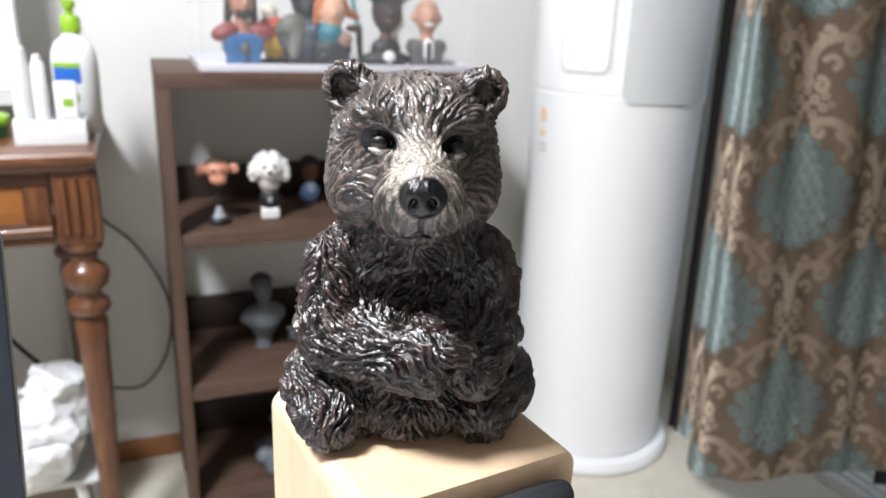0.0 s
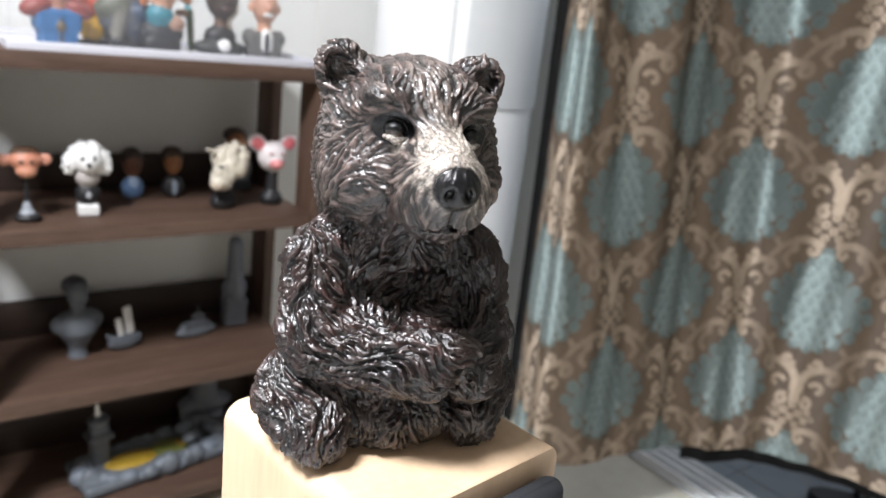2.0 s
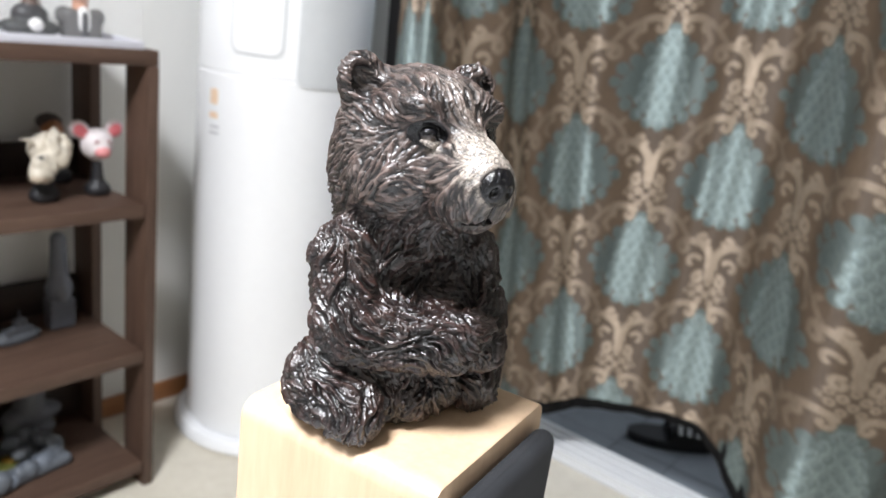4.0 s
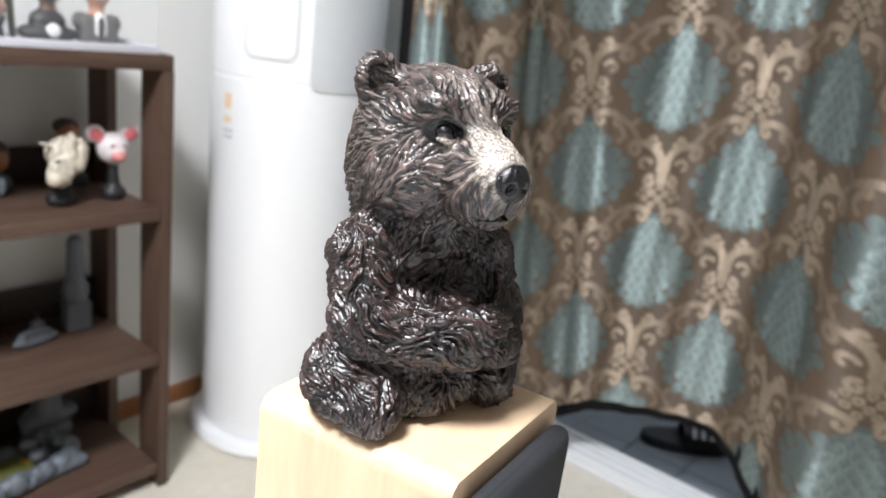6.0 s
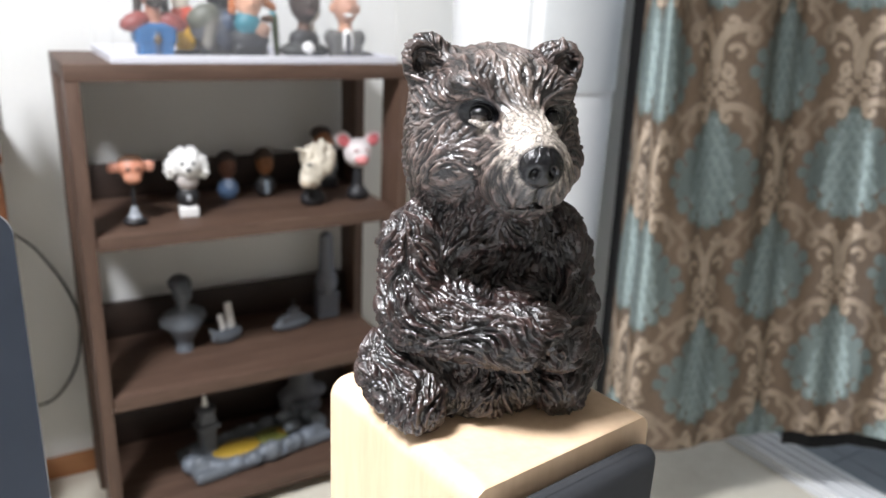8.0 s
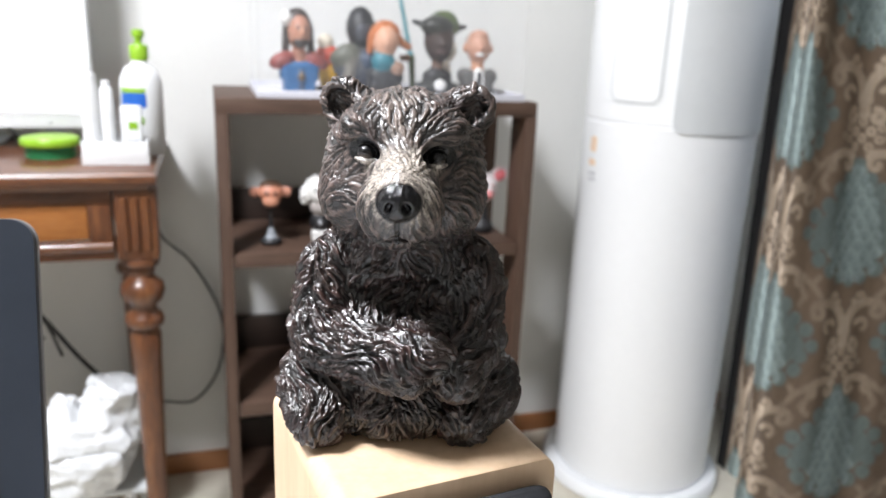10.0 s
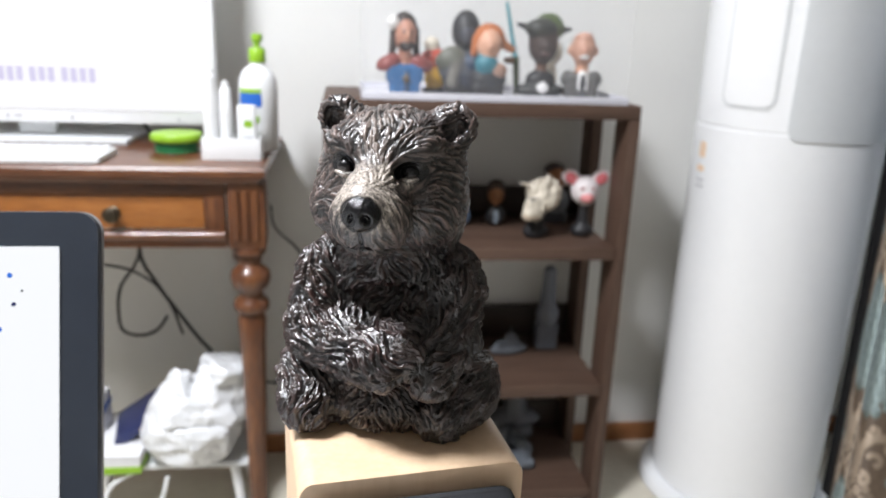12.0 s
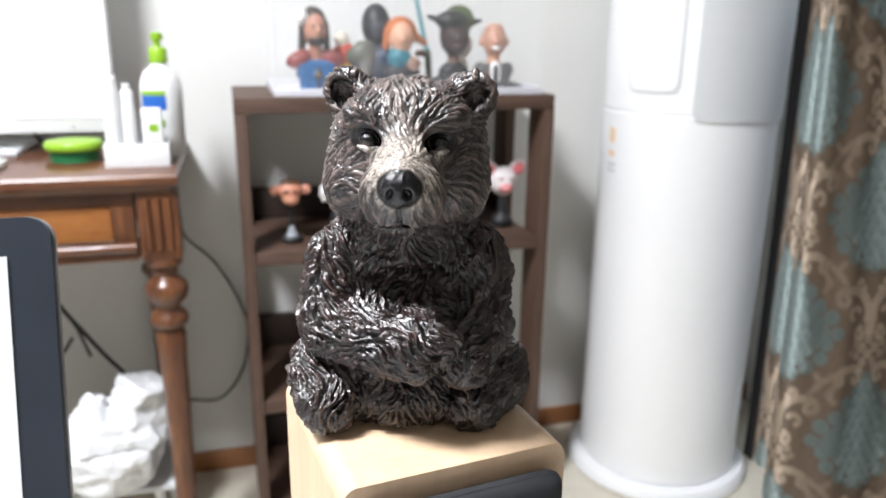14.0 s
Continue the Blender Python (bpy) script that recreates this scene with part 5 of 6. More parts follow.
# ---------- slippers on the veranda ----------
def slipper(m, group):
    t = thing("slipper", "black slide slipper with three white stripes", "slipper", group, m=m)
    n = 28
    line = [(0.044 * math.sin(a) * (1 - 0.12 * math.cos(a)), 0.125 * math.cos(a)) for a in (2 * math.pi * k / n for k in range(n))]
    part("sole", slab(line, 0.0, 0.024), M_BLACK, t)
    bm = bmesh.new()
    rows = []
    for k in range(13):
        a = math.pi * k / 12
        rows.append([bm.verts.new((0.047 * math.cos(a), y, 0.012 + s * 0.052 * math.sin(a) ** 0.7)) for y, s in ((-0.02, 0.9), (0.02, 1.0), (0.06, 0.95), (0.095, 0.75))])
    for p, q in zip(rows, rows[1:]):
        for i in range(3):
            bm.faces.new((p[i], p[i + 1], q[i + 1], q[i]))
    bmesh.ops.solidify(bm, geom=bm.faces[:], thickness=0.004)
    strap = part("strap", bm, M_BLACK, t)
    for y in (0.005, 0.028, 0.051):
        bm = bmesh.new()
        rows = []
        for k in range(9):
            a = math.pi * (k + 2) / 12
            rows.append([bm.verts.new((0.0505 * math.cos(a), yy, 0.0155 + 0.0535 * math.sin(a) ** 0.7)) for yy in (y - 0.006, y + 0.006)])
        for p, q in zip(rows, rows[1:]):
            bm.faces.new((p[0], p[1], q[1], q[0]))
        bmesh.ops.solidify(bm, geom=bm.faces[:], thickness=0.0015)
        part("stripe", bm, M_PAPER, strap, "white stripe")


slipper(pose(1.835, 0.788, -0.039, 0, 0, 213), "")

# ---------- figures: colours ----------
SKIN, TAN, BROWNSKIN, WHITEP, CREAM = (0.55, 0.29, 0.19), (0.36, 0.17, 0.085), (0.11, 0.055, 0.035), (0.75, 0.74, 0.72), (0.62, 0.56, 0.46)
BLACKP, GREYP, DKGREY, BLUEP, REDP = (0.015, 0.015, 0.017), (0.20, 0.21, 0.225), (0.075, 0.08, 0.09), (0.02, 0.11, 0.27), (0.22, 0.045, 0.04)
ORANGEP, GREENP, TEALP, PINKP, YELLOWP = (0.55, 0.18, 0.06), (0.07, 0.10, 0.035), (0.03, 0.17, 0.22), (0.68, 0.26, 0.26), (0.60, 0.33, 0.02)
HAIRB, STONE, STONE2 = (0.03, 0.02, 0.017), (0.080, 0.086, 0.098), (0.118, 0.132, 0.150)


def E_(c, r, col, rot=None, k=None):
    s = ("e", (c, r, rot) if rot else (c, r), col)
    return s + (k,) if k else s


def C_(a, b, ra, rb, col, k=None):
    s = ("c", (a, b, ra, rb), col)
    return s + (k,) if k else s


def B_(c, r, e, col, rot=None, k=None):
    s = ("b", (c, r, e, rot) if rot else (c, r, e), col)
    return s + (k,) if k else s


def tufts(c, r, n, size, col, seed, hang=0.0):
    """Small locks scattered over an ellipsoid; hang stretches them downwards."""
    pick = random.Random(seed)
    locks = []
    for k in range(n):
        h = 1 - 2 * (k + 0.5) / n
        a = 2.39996 * k + pick.uniform(-0.4, 0.4)
        q = math.sqrt(1 - h * h)
        p = (c[0] + r[0] * q * math.cos(a), c[1] + r[1] * q * math.sin(a), c[2] + r[2] * h)
        w = size * pick.uniform(0.75, 1.3)
        shade = pick.uniform(0.82, 1.05)
        locks.append(E_(p, (w, w, w * (1 + hang)), tuple(v * shade for v in col), None, 0.0015))
    return locks


TRAY = 0.864
TALLER = Matrix.Diagonal((1.08, 1.04, 1.07, 1))
MID, THIRD, LOW = 0.5905, 0.3025, 0.0585
TOPG, MIDG, THIRDG = "busts in the display case", "small heads on the second board", "grey models on the third board"

# display case, from the wall side of the table to the air conditioner
figure("bust", "painted bust with dark hair, red shoulders and blue chest", "bust", [
    B_((0, 0, 0.012), (0.030, 0.018, 0.012), 0.004, BLUEP), B_((0, 0, 0.036), (0.037, 0.020, 0.016), 0.008, BLUEP), E_((-0.034, -0.002, 0.054), (0.026, 0.020, 0.014), REDP, (0, -18, 0), 0.002), E_((0.034, -0.002, 0.054), (0.026, 0.020, 0.014), REDP, (0, 18, 0), 0.002), B_((0, -0.019, 0.020), (0.004, 0.003, 0.020), 0.001, (0.03, 0.06, 0.12), None, 0.001),
    C_((0, 0, 0.055), (0, -0.003, 0.085), 0.014, 0.013, (0.33, 0.15, 0.10)), E_((0, -0.004, 0.104), (0.021, 0.024, 0.028), (0.42, 0.20, 0.135)), E_((0, 0.007, 0.114), (0.026, 0.025, 0.029), HAIRB, None, 0.003),
    C_((-0.021, 0.004, 0.11), (-0.026, 0.004, 0.068), 0.009, 0.007, HAIRB), C_((0.021, 0.004, 0.11), (0.026, 0.004, 0.068), 0.009, 0.007, HAIRB), E_((0, -0.014, 0.086), (0.015, 0.014, 0.010), HAIRB, None, 0.002), E_((-0.007, -0.026, 0.109), (0.004, 0.002, 0.002), HAIRB, None, 0.001), E_((0.007, -0.026, 0.109), (0.004, 0.002, 0.002), HAIRB, None, 0.001),
    E_((0, -0.028, 0.102), (0.0045, 0.005, 0.007), SKIN, None, 0.002), E_((-0.026, -0.004, 0.124), (0.010, 0.012, 0.013), WHITEP, None, 0.002), E_((0, -0.022, 0.028), (0.007, 0.004, 0.007), (0.10, 0.07, 0.04), None, 0.002)],
    pose(0.265, 1.545, TRAY, 0, 0, 8) @ Matrix.Diagonal((0.90, 0.90, 1.02, 1)), group=TOPG)
figure("small_figure", "small red and yellow figure behind the busts", "figure", [
    E_((0, 0, 0.025), (0.018, 0.016, 0.026), YELLOWP), E_((0, 0, 0.058), (0.026, 0.018, 0.018), (0.50, 0.06, 0.03)), E_((-0.006, 0, 0.083), (0.014, 0.012, 0.014), CREAM), C_((0.018, 0, 0.05), (0.026, -0.005, 0.02), 0.007, 0.006, YELLOWP), B_((0, 0, 0.003), (0.022, 0.018, 0.003), 0.002, BLACKP)],
    pose(0.328, 1.605, TRAY) @ TALLER, group=TOPG)
figure("bust", "dark hooded bust with a grey-green cloak", "bust", [
    B_((0, 0, 0.012), (0.030, 0.022, 0.012), 0.006, BLACKP), E_((0, 0, 0.045), (0.042, 0.026, 0.034), DKGREY), E_((0.014, -0.014, 0.030), (0.022, 0.016, 0.022), (0.02, 0.025, 0.04), None, 0.002), E_((-0.030, -0.006, 0.056), (0.018, 0.018, 0.016), (0.09, 0.095, 0.07), None, 0.003), E_((-0.018, -0.010, 0.062), (0.022, 0.018, 0.020), (0.12, 0.125, 0.10)), E_((0.006, 0, 0.108), (0.025, 0.026, 0.036), (0.010, 0.011, 0.014)), E_((0.006, -0.016, 0.104), (0.015, 0.012, 0.018), (0.05, 0.055, 0.07), None, 0.002),
    C_((-0.018, -0.02, 0.02), (-0.012, -0.018, 0.055), 0.009, 0.010, (0.16, 0.15, 0.13)), E_((0.018, -0.018, 0.055), (0.016, 0.014, 0.016), (0.03, 0.05, 0.09))],
    pose(0.377, 1.585, TRAY) @ TALLER, group=TOPG)
figure("bust", "bust with red hair, pale face and teal collar", "bust", [
    B_((0, 0, 0.010), (0.026, 0.020, 0.010), 0.005, BLACKP), E_((0, 0, 0.030), (0.032, 0.022, 0.022), (0.025, 0.027, 0.032)), E_((-0.004, -0.008, 0.055), (0.020, 0.018, 0.018), TEALP), E_((0, -0.006, 0.088), (0.020, 0.022, 0.026), (0.60, 0.33, 0.22)),
    E_((0, 0.006, 0.097), (0.027, 0.025, 0.026), (0.42, 0.13, 0.04), None, 0.003), C_((-0.022, 0, 0.095), (-0.026, 0, 0.072), 0.008, 0.006, (0.42, 0.13, 0.04)), C_((0.022, 0, 0.09), (0.040, 0.004, 0.080), 0.008, 0.006, (0.36, 0.13, 0.05)), E_((0, -0.027, 0.085), (0.004, 0.005, 0.006), (0.60, 0.33, 0.22), None, 0.002),
    E_((0.018, -0.012, 0.045), (0.014, 0.012, 0.012), (0.30, 0.18, 0.13))],
    pose(0.420, 1.535, TRAY, 0, 0, -6) @ TALLER, group=TOPG)
figure("toy_sword", "thin teal toy sword with a green grip", "toy sword", [
    C_((0.012, 0, 0.001), (0.008, 0, 0.062), 0.005, 0.006, GREENP), C_((0.006, 0, 0.066), (-0.014, 0, 0.158), 0.0042, 0.0034, (0.10, 0.30, 0.34)), E_((-0.004, 0, 0.060), (0.012, 0.007, 0.006), (0.20, 0.10, 0.05))],
    pose(0.478, 1.60, TRAY) @ TALLER, h=0.0015, group=TOPG)
figure("bust", "dark-faced bust with green cap and pointed side tips", "bust", [
    E_((0, 0, 0.012), (0.044, 0.024, 0.014), (0.022, 0.024, 0.023)), E_((0, 0, 0.030), (0.026, 0.018, 0.018), BLACKP), E_((0, -0.022, 0.018), (0.010, 0.006, 0.010), WHITEP, None, 0.002), C_((0, 0, 0.035), (0, 0, 0.062), 0.010, 0.010, BROWNSKIN), E_((0, -0.004, 0.092), (0.026, 0.026, 0.035), (0.045, 0.028, 0.024)), E_((0.010, 0.006, 0.119), (0.027, 0.025, 0.025), GREENP), E_((-0.006, -0.008, 0.116), (0.028, 0.022, 0.018), (0.02, 0.022, 0.018)),
    C_((-0.020, 0, 0.116), (-0.045, 0.002, 0.123), 0.007, 0.0035, BLACKP), C_((0.022, 0, 0.112), (0.048, 0.002, 0.118), 0.007, 0.0035, BLACKP), E_((0, -0.029, 0.088), (0.006, 0.005, 0.007), (0.05, 0.032, 0.027), None, 0.002), E_((0, -0.024, 0.074), (0.010, 0.007, 0.004), (0.07, 0.035, 0.032), None, 0.002)],
    pose(0.524, 1.548, TRAY) @ TALLER, group=TOPG)
figure("small_figure", "small cream figure behind the busts", "figure", [
    E_((0, 0, 0.030), (0.014, 0.014, 0.030), CREAM), E_((0.004, 0, 0.076), (0.018, 0.016, 0.022), CREAM), E_((0.0, 0, 0.108), (0.015, 0.015, 0.013), (0.08, 0.11, 0.04))], pose(0.562, 1.625, TRAY) @ TALLER, group=TOPG)
figure("bust", "bust of a white-moustached figure in a grey suit", "bust", [
    B_((0, 0, 0.022), (0.028, 0.020, 0.022), 0.008, (0.10, 0.098, 0.095)), E_((-0.024, 0, 0.034), (0.012, 0.016, 0.014), (0.10, 0.098, 0.095)), E_((0.024, 0, 0.034), (0.012, 0.016, 0.014), (0.10, 0.098, 0.095)), E_((0, -0.016, 0.028), (0.011, 0.007, 0.022), WHITEP, None, 0.002), B_((0, -0.0225, 0.024), (0.0035, 0.0025, 0.018), 0.001, (0.05, 0.05, 0.055), None, 0.001), C_((0, 0, 0.045), (0, 0, 0.062), 0.011, 0.011, SKIN),
    E_((0, -0.002, 0.084), (0.021, 0.023, 0.027), (0.50, 0.27, 0.19)), E_((0, 0.010, 0.092), (0.023, 0.018, 0.020), (0.45, 0.40, 0.37), None, 0.002), E_((0, -0.004, 0.104), (0.016, 0.017, 0.010), (0.52, 0.29, 0.21), None, 0.002), E_((0, -0.023, 0.072), (0.009, 0.004, 0.003), WHITEP, None, 0.001), E_((0, -0.026, 0.082), (0.0045, 0.005, 0.006), (0.52, 0.27, 0.19), None, 0.002), E_((-0.023, 0.002, 0.082), (0.004, 0.006, 0.008), SKIN, None, 0.002), E_((0.023, 0.002, 0.082), (0.004, 0.006, 0.008), SKIN, None, 0.002)],
    pose(0.601, 1.540, TRAY, 0, 0, -8) @ TALLER, group=TOPG)

# second board
figure("monkey_head", "small pink-faced head with wide ears on a thin stand", "figurine", [
    E_((0, 0, 0.006), (0.020, 0.017, 0.008), BLACKP), C_((0, 0, 0.010), (0, 0, 0.026), 0.012, 0.006, (0.30, 0.32, 0.35)), C_((0, 0, 0.026), (0, 0, 0.078), 0.0035, 0.0035, BLACKP), E_((0, 0, 0.098), (0.023, 0.019, 0.016), (0.52, 0.22, 0.14)), E_((0, -0.008, 0.082), (0.015, 0.013, 0.011), (0.55, 0.25, 0.16)), E_((-0.029, 0.002, 0.098), (0.009, 0.005, 0.010), (0.58, 0.27, 0.19)), E_((0.029, 0.002, 0.098), (0.009, 0.005, 0.010), (0.58, 0.27, 0.19)), E_((0, 0.004, 0.110), (0.019, 0.016, 0.007), (0.09, 0.045, 0.025), None, 0.002), E_((-0.007, -0.017, 0.098), (0.003, 0.003, 0.003), BLACKP, None, 0.001), E_((0.007, -0.017, 0.098), (0.003, 0.003, 0.003), BLACKP, None, 0.001)],
    pose(0.208, 1.515, MID), group=MIDG)
figure("dog_bust", "white curly dog bust with black chest on a white block", "figurine", [
    B_((0, 0, 0.011), (0.021, 0.017, 0.011), 0.004, WHITEP), E_((0, 0, 0.040), (0.025, 0.020, 0.022), BLACKP), E_((0, -0.019, 0.040), (0.005, 0.004, 0.006), (0.35, 0.36, 0.38), None, 0.001), E_((0, -0.003, 0.070), (0.024, 0.020, 0.016), (0.42, 0.38, 0.36)), E_((0, -0.004, 0.103), (0.032, 0.026, 0.026), WHITEP), E_((-0.034, 0, 0.098), (0.012, 0.013, 0.019), WHITEP), E_((0.034, 0, 0.098), (0.012, 0.013, 0.019), WHITEP), E_((0, -0.026, 0.094), (0.014, 0.011, 0.011), (0.66, 0.64, 0.61)), E_((0, -0.037, 0.098), (0.005, 0.004, 0.004), BLACKP, None, 0.001), E_((-0.011, -0.027, 0.108), (0.0036, 0.0036, 0.0036), BLACKP, None, 0.001), E_((0.011, -0.027, 0.108), (0.0036, 0.0036, 0.0036), BLACKP, None, 0.001), E_((-0.010, 0, 0.124), (0.015, 0.015, 0.010), WHITEP), E_((0.012, 0, 0.124), (0.015, 0.015, 0.010), WHITEP)]
    + tufts((0, 0.004, 0.108), (0.034, 0.022, 0.024), 34, 0.0062, WHITEP, 3) + tufts((-0.034, 0, 0.096), (0.011, 0.012, 0.018), 14, 0.0056, WHITEP, 4) + tufts((0.034, 0, 0.096), (0.011, 0.012, 0.018), 14, 0.0056, WHITEP, 5),
    pose(0.300, 1.53, MID, 0, 0, -6) @ Matrix.Diagonal((0.79, 0.80, 0.92, 1)), group=MIDG)
figure("small_bust", "small brown-faced bust with a blue shirt", "bust", [
    E_((0, 0, 0.020), (0.021, 0.015, 0.022), (0.10, 0.17, 0.30)), E_((0, -0.006, 0.030), (0.010, 0.010, 0.014), (0.28, 0.36, 0.50)), E_((0, 0, 0.064), (0.017, 0.018, 0.023), (0.15, 0.065, 0.04)), E_((0, 0.005, 0.076), (0.020, 0.019, 0.018), HAIRB, None, 0.002), E_((0, -0.018, 0.062), (0.004, 0.004, 0.005), (0.15, 0.065, 0.04), None, 0.002)], pose(0.395, 1.625, MID), group=MIDG)
figure("small_bust", "small tan-faced bust in black with a pale tie", "bust", [
    E_((0, 0, 0.020), (0.022, 0.015, 0.022), BLACKP), E_((0, -0.013, 0.020), (0.006, 0.005, 0.016), (0.20, 0.24, 0.28), None, 0.002), E_((0, 0, 0.066), (0.017, 0.018, 0.023), (0.27, 0.115, 0.045)), E_((0, 0.005, 0.078), (0.020, 0.019, 0.018), (0.05, 0.03, 0.02), None, 0.002), E_((0, -0.018, 0.064), (0.004, 0.004, 0.005), (0.27, 0.115, 0.045), None, 0.002)], pose(0.468, 1.625, MID), group=MIDG)
figure("goat_head", "cream shaggy goat head with a horn on a black base", "figurine", [
    E_((0, 0, 0.012), (0.021, 0.018, 0.018), BLACKP), C_((0, 0, 0.02), (0.002, 0, 0.045), 0.013, 0.012, BLACKP), E_((0.006, 0, 0.095), (0.026, 0.024, 0.027), CREAM), C_((-0.002, -0.012, 0.085), (-0.022, -0.022, 0.060), 0.016, 0.012, CREAM), E_((-0.024, -0.024, 0.052), (0.011, 0.010, 0.010), (0.55, 0.46, 0.36)), C_((-0.010, -0.006, 0.108), (-0.036, -0.010, 0.118), 0.006, 0.002, (0.66, 0.60, 0.50)), E_((0.012, -0.022, 0.082), (0.012, 0.010, 0.020), CREAM), E_((0.020, 0.004, 0.110), (0.014, 0.016, 0.014), (0.56, 0.50, 0.40)), E_((-0.018, -0.024, 0.086), (0.004, 0.004, 0.004), BLACKP, None, 0.001)]
    + tufts((0.008, -0.006, 0.092), (0.024, 0.020, 0.028), 36, 0.0052, CREAM, 6, 1.2) + tufts((-0.012, -0.018, 0.066), (0.016, 0.012, 0.020), 22, 0.0045, CREAM, 7, 1.2),
    pose(0.533, 1.535, MID, 0, 0, 12) @ Matrix.Diagonal((1.24, 1.15, 0.96, 1)), group=MIDG)
figure("bust", "bald tan bust in a grey jacket", "bust", [
    B_((0, 0, 0.012), (0.030, 0.018, 0.012), 0.005, BLACKP), E_((0, 0, 0.046), (0.034, 0.022, 0.034), (0.10, 0.105, 0.11)), E_((0, -0.006, 0.095), (0.020, 0.021, 0.025), (0.34, 0.14, 0.06)), E_((0, 0.006, 0.112), (0.023, 0.021, 0.016), (0.06, 0.045, 0.04), None, 0.002)], pose(0.600, 1.655, MID), group=MIDG)
figure("pig_head", "white pig head with pink ears on a black base", "figurine", [
    E_((0, 0, 0.010), (0.019, 0.017, 0.016), BLACKP), C_((0, 0, 0.02), (0, 0, 0.055), 0.010, 0.007, BLACKP), E_((0, 0, 0.088), (0.024, 0.022, 0.028), (0.72, 0.66, 0.66)), E_((0, -0.021, 0.078), (0.011, 0.009, 0.009), PINKP), E_((-0.026, 0.002, 0.113), (0.015, 0.006, 0.017), (0.72, 0.62, 0.62), (0, -30, 0)), E_((0.026, 0.002, 0.113), (0.015, 0.006, 0.017), (0.72, 0.62, 0.62), (0, 30, 0)), E_((-0.026, -0.004, 0.112), (0.010, 0.003, 0.012), (0.62, 0.15, 0.17), (0, -30, 0), 0.001), E_((0.026, -0.004, 0.112), (0.010, 0.003, 0.012), (0.62, 0.15, 0.17), (0, 30, 0), 0.001), E_((-0.009, -0.020, 0.096), (0.003, 0.003, 0.003), (0.30, 0.12, 0.12), None, 0.001), E_((0.009, -0.020, 0.096), (0.003, 0.003, 0.003), (0.30, 0.12, 0.12), None, 0.001)],
    pose(0.631, 1.545, MID, 0, 0, -4) @ Matrix.Diagonal((1.18, 1.18, 1.05, 1)), group=MIDG)

# third board
figure("grey_bust", "unpainted grey plaster bust", "bust", [
    C_((0, 0, 0.0), (0, 0, 0.018), 0.018, 0.014, STONE2), E_((0, 0, 0.066), (0.047, 0.022, 0.026), STONE2), C_((0, 0, 0.018), (0, 0, 0.052), 0.015, 0.034, STONE2), C_((0, 0, 0.08), (0, -0.002, 0.10), 0.012, 0.011, STONE2), E_((0, -0.004, 0.122), (0.018, 0.022, 0.026), STONE2), E_((0, 0.006, 0.136), (0.022, 0.022, 0.018), STONE), E_((0, -0.025, 0.118), (0.004, 0.005, 0.007), STONE2, None, 0.002)], pose(0.290, 1.60, THIRD, 0, 0, 12), group=THIRDG)
figure("model_ship", "small grey model ship with white sails", "model ship", [
    E_((0, 0, 0.012), (0.033, 0.012, 0.014), STONE2), B_((0, 0, 0.02), (0.030, 0.010, 0.008), 0.004, STONE2), C_((-0.024, 0, 0.02), (-0.034, 0, 0.034), 0.006, 0.004, STONE2), B_((-0.010, 0, 0.046), (0.006, 0.003, 0.018), 0.002, WHITEP, (0, -10, 0), 0.001), B_((0.008, 0, 0.056), (0.008, 0.003, 0.028), 0.002, WHITEP, (0, -8, 0), 0.001)], pose(0.372, 1.60, THIRD, 0, 0, 14), group=THIRDG, h=0.0016)
figure("model_ship", "small flat grey model warship", "model ship", [
    E_((0, 0, 0.010), (0.044, 0.014, 0.014), STONE2), B_((0, 0, 0.022), (0.026, 0.010, 0.008), 0.003, STONE), B_((0.004, 0, 0.036), (0.012, 0.007, 0.010), 0.002, STONE), C_((0.004, 0, 0.04), (0.004, 0, 0.062), 0.003, 0.002, STONE), C_((-0.030, 0, 0.022), (-0.012, 0, 0.028), 0.005, 0.005, STONE2)], pose(0.512, 1.61, THIRD, 0, 0, 10), group=THIRDG, h=0.0018)
figure("grey_statue", "unpainted grey standing statuette on a plinth", "statuette", [
    B_((0, 0, 0.030), (0.024, 0.018, 0.030), 0.004, (0.11, 0.12, 0.14)), E_((0, 0, 0.080), (0.026, 0.020, 0.030), (0.12, 0.13, 0.155)), C_((0, 0, 0.10), (0, 0, 0.160), 0.018, 0.015, (0.12, 0.13, 0.155)), E_((0, 0, 0.176), (0.015, 0.015, 0.018), (0.12, 0.13, 0.155)), E_((0, -0.016, 0.075), (0.012, 0.008, 0.018), (0.14, 0.15, 0.17))], pose(0.602, 1.64, THIRD), group=THIRDG)

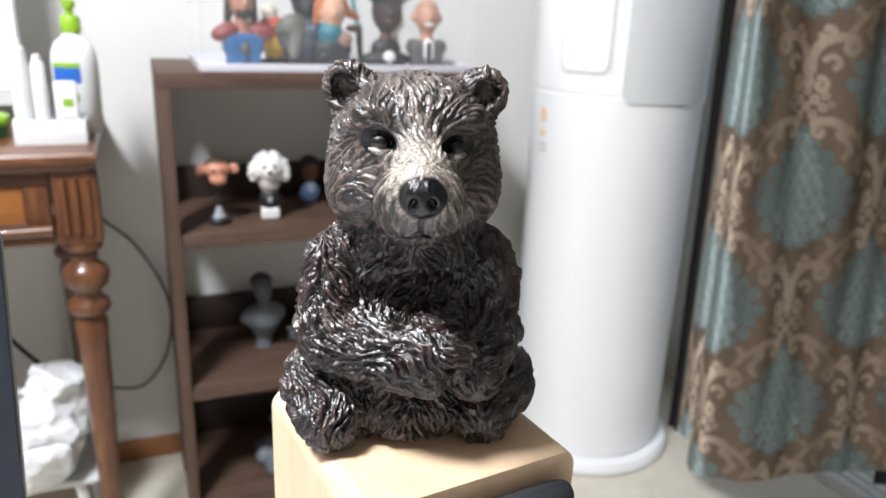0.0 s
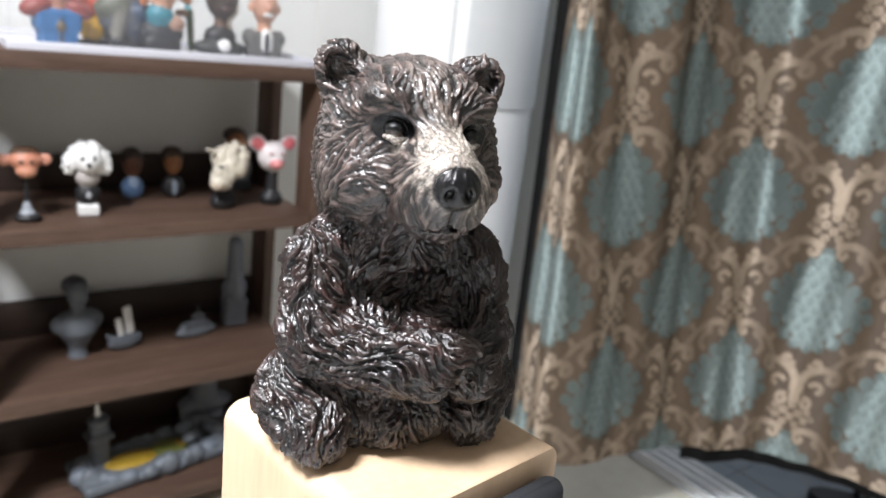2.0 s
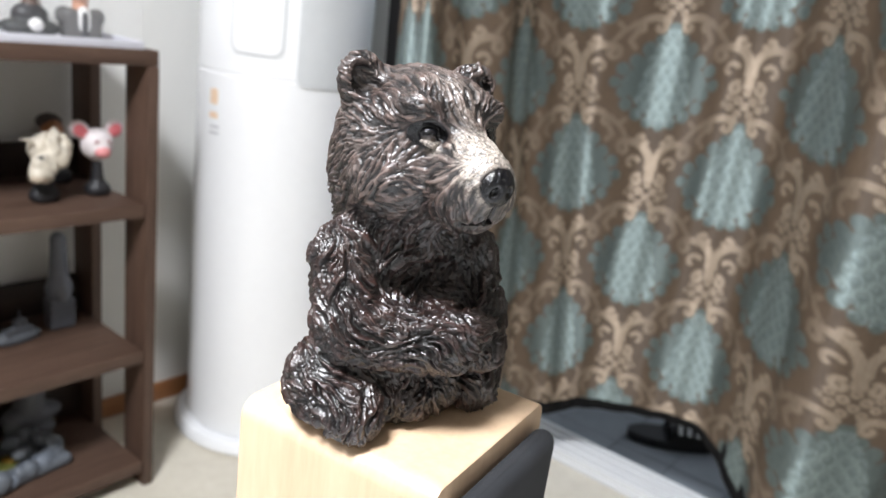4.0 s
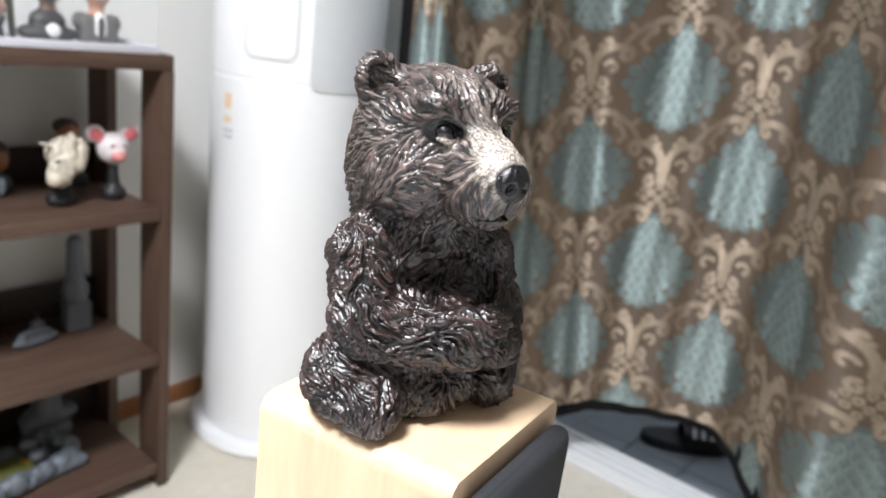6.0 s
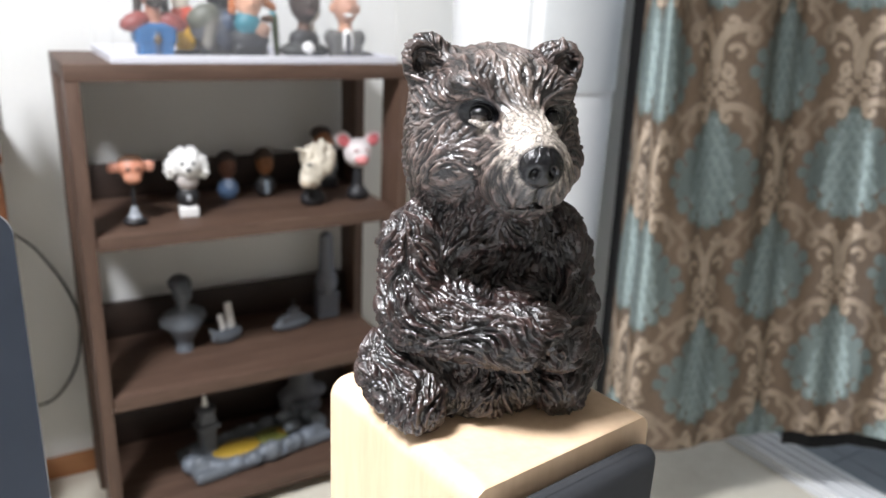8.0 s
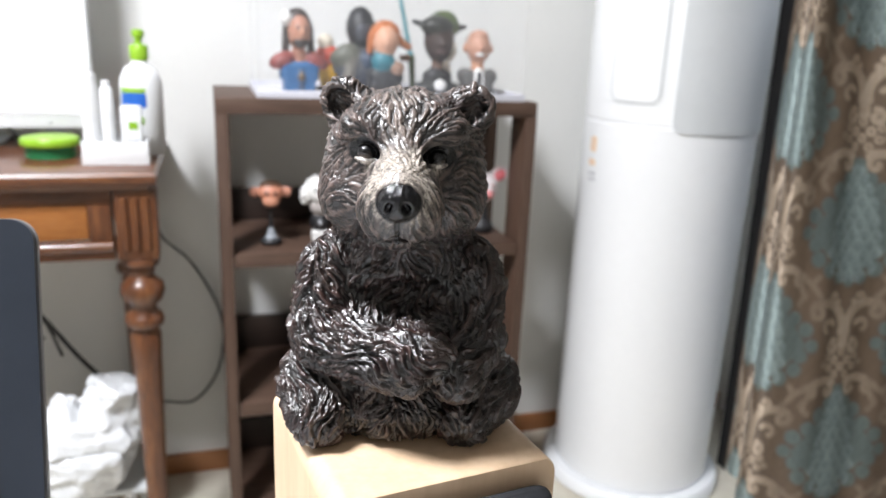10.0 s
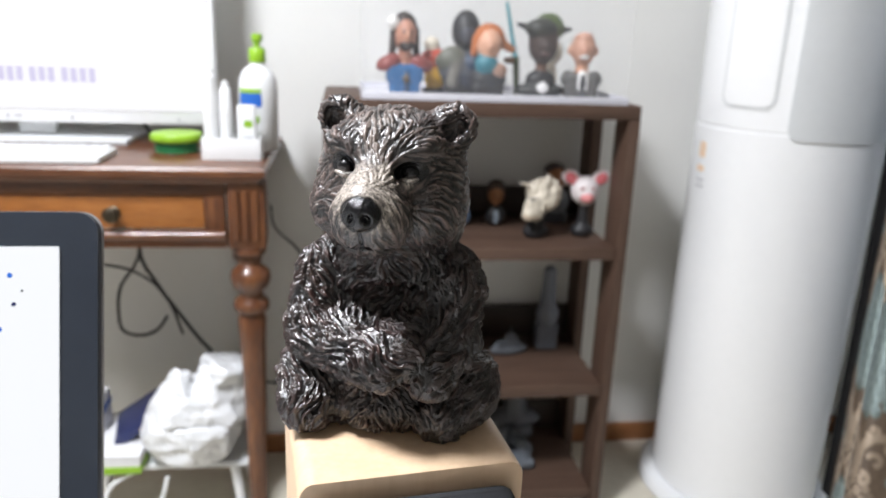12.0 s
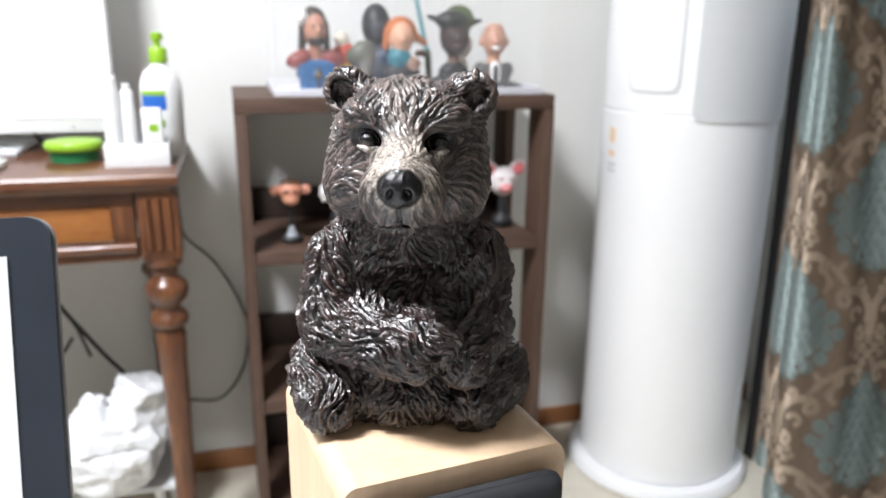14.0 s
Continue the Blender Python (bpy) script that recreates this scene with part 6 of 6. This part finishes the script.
# lowest board
rng = random.Random(4)
rock = [B_((0, 0, 0.012), (0.150, 0.060, 0.012), 0.010, STONE2)]
for k in range(46):
    a = 2 * math.pi * k / 46
    rx, ry = 0.142 * math.cos(a), 0.054 * math.sin(a)
    s = rng.uniform(0.010, 0.021)
    rock.append(E_((rx, ry, 0.012 + rng.uniform(0, 0.018)), (s, s * 0.9, s * rng.uniform(0.7, 1.2)), rng.choice([STONE2, (0.145, 0.165, 0.195), (0.115, 0.13, 0.15), (0.17, 0.19, 0.22)]), None, 0.003))
for k in range(12):
    rock.append(E_((rng.uniform(0.06, 0.145), rng.uniform(-0.03, 0.05), 0.03 + rng.uniform(0, 0.018)), (0.014, 0.013, 0.012), rng.choice([STONE2, (0.155, 0.178, 0.205)]), None, 0.003))
rock += [E_((-0.045, -0.004, 0.022), (0.052, 0.030, 0.010), (0.36, 0.23, 0.025), None, 0.002), E_((0.035, 0.0, 0.022), (0.045, 0.028, 0.010), (0.15, 0.16, 0.035), None, 0.002), E_((0.055, -0.006, 0.026), (0.018, 0.012, 0.008), (0.34, 0.20, 0.03), None, 0.002), B_((-0.098, 0.018, 0.065), (0.016, 0.014, 0.045), 0.004, STONE), E_((-0.098, 0.018, 0.118), (0.021, 0.018, 0.010), STONE), C_((-0.098, 0.018, 0.12), (-0.100, 0.018, 0.150), 0.007, 0.003, WHITEP), B_((-0.098, 0.018, 0.085), (0.024, 0.020, 0.005), 0.003, STONE)]
figure("diorama", "grey rock diorama with a yellow pond and small tower", "diorama", rock, pose(0.415, 1.565, LOW, 0, 0, 8), k=0.006, h=0.0024)
figure("grey_sculpture", "dark grey sculpture widening from a narrow top", "sculpture", [
    E_((0, 0, 0.025), (0.050, 0.030, 0.026), DKGREY), E_((0.004, 0, 0.060), (0.058, 0.030, 0.022), (0.095, 0.10, 0.115)), C_((0, 0, 0.07), (0.006, 0, 0.13), 0.030, 0.022, DKGREY), B_((0.006, 0, 0.155), (0.034, 0.020, 0.022), 0.006, (0.07, 0.075, 0.085)), E_((-0.036, -0.012, 0.045), (0.018, 0.014, 0.022), (0.10, 0.11, 0.12))], pose(0.545, 1.655, LOW), k=0.008)

# ---------- veranda tiles, piece by piece ----------
tile = finish("tile", box(-0.0738, 0.0738, -0.0738, 0.0738, -0.006, 0.0, 0.0015, 1), M_TILE, 0)
for i in range(9):
    for j in range(15):
        ob = new("tile", tile)
        ob.parent = VERANDA
        ob.location = (1.5645 + 0.0745 + 0.15 * i, -0.68 + 0.15 * j - 0.0015, -0.0395 + 0.0004 * math.sin(7 * i + 3 * j))
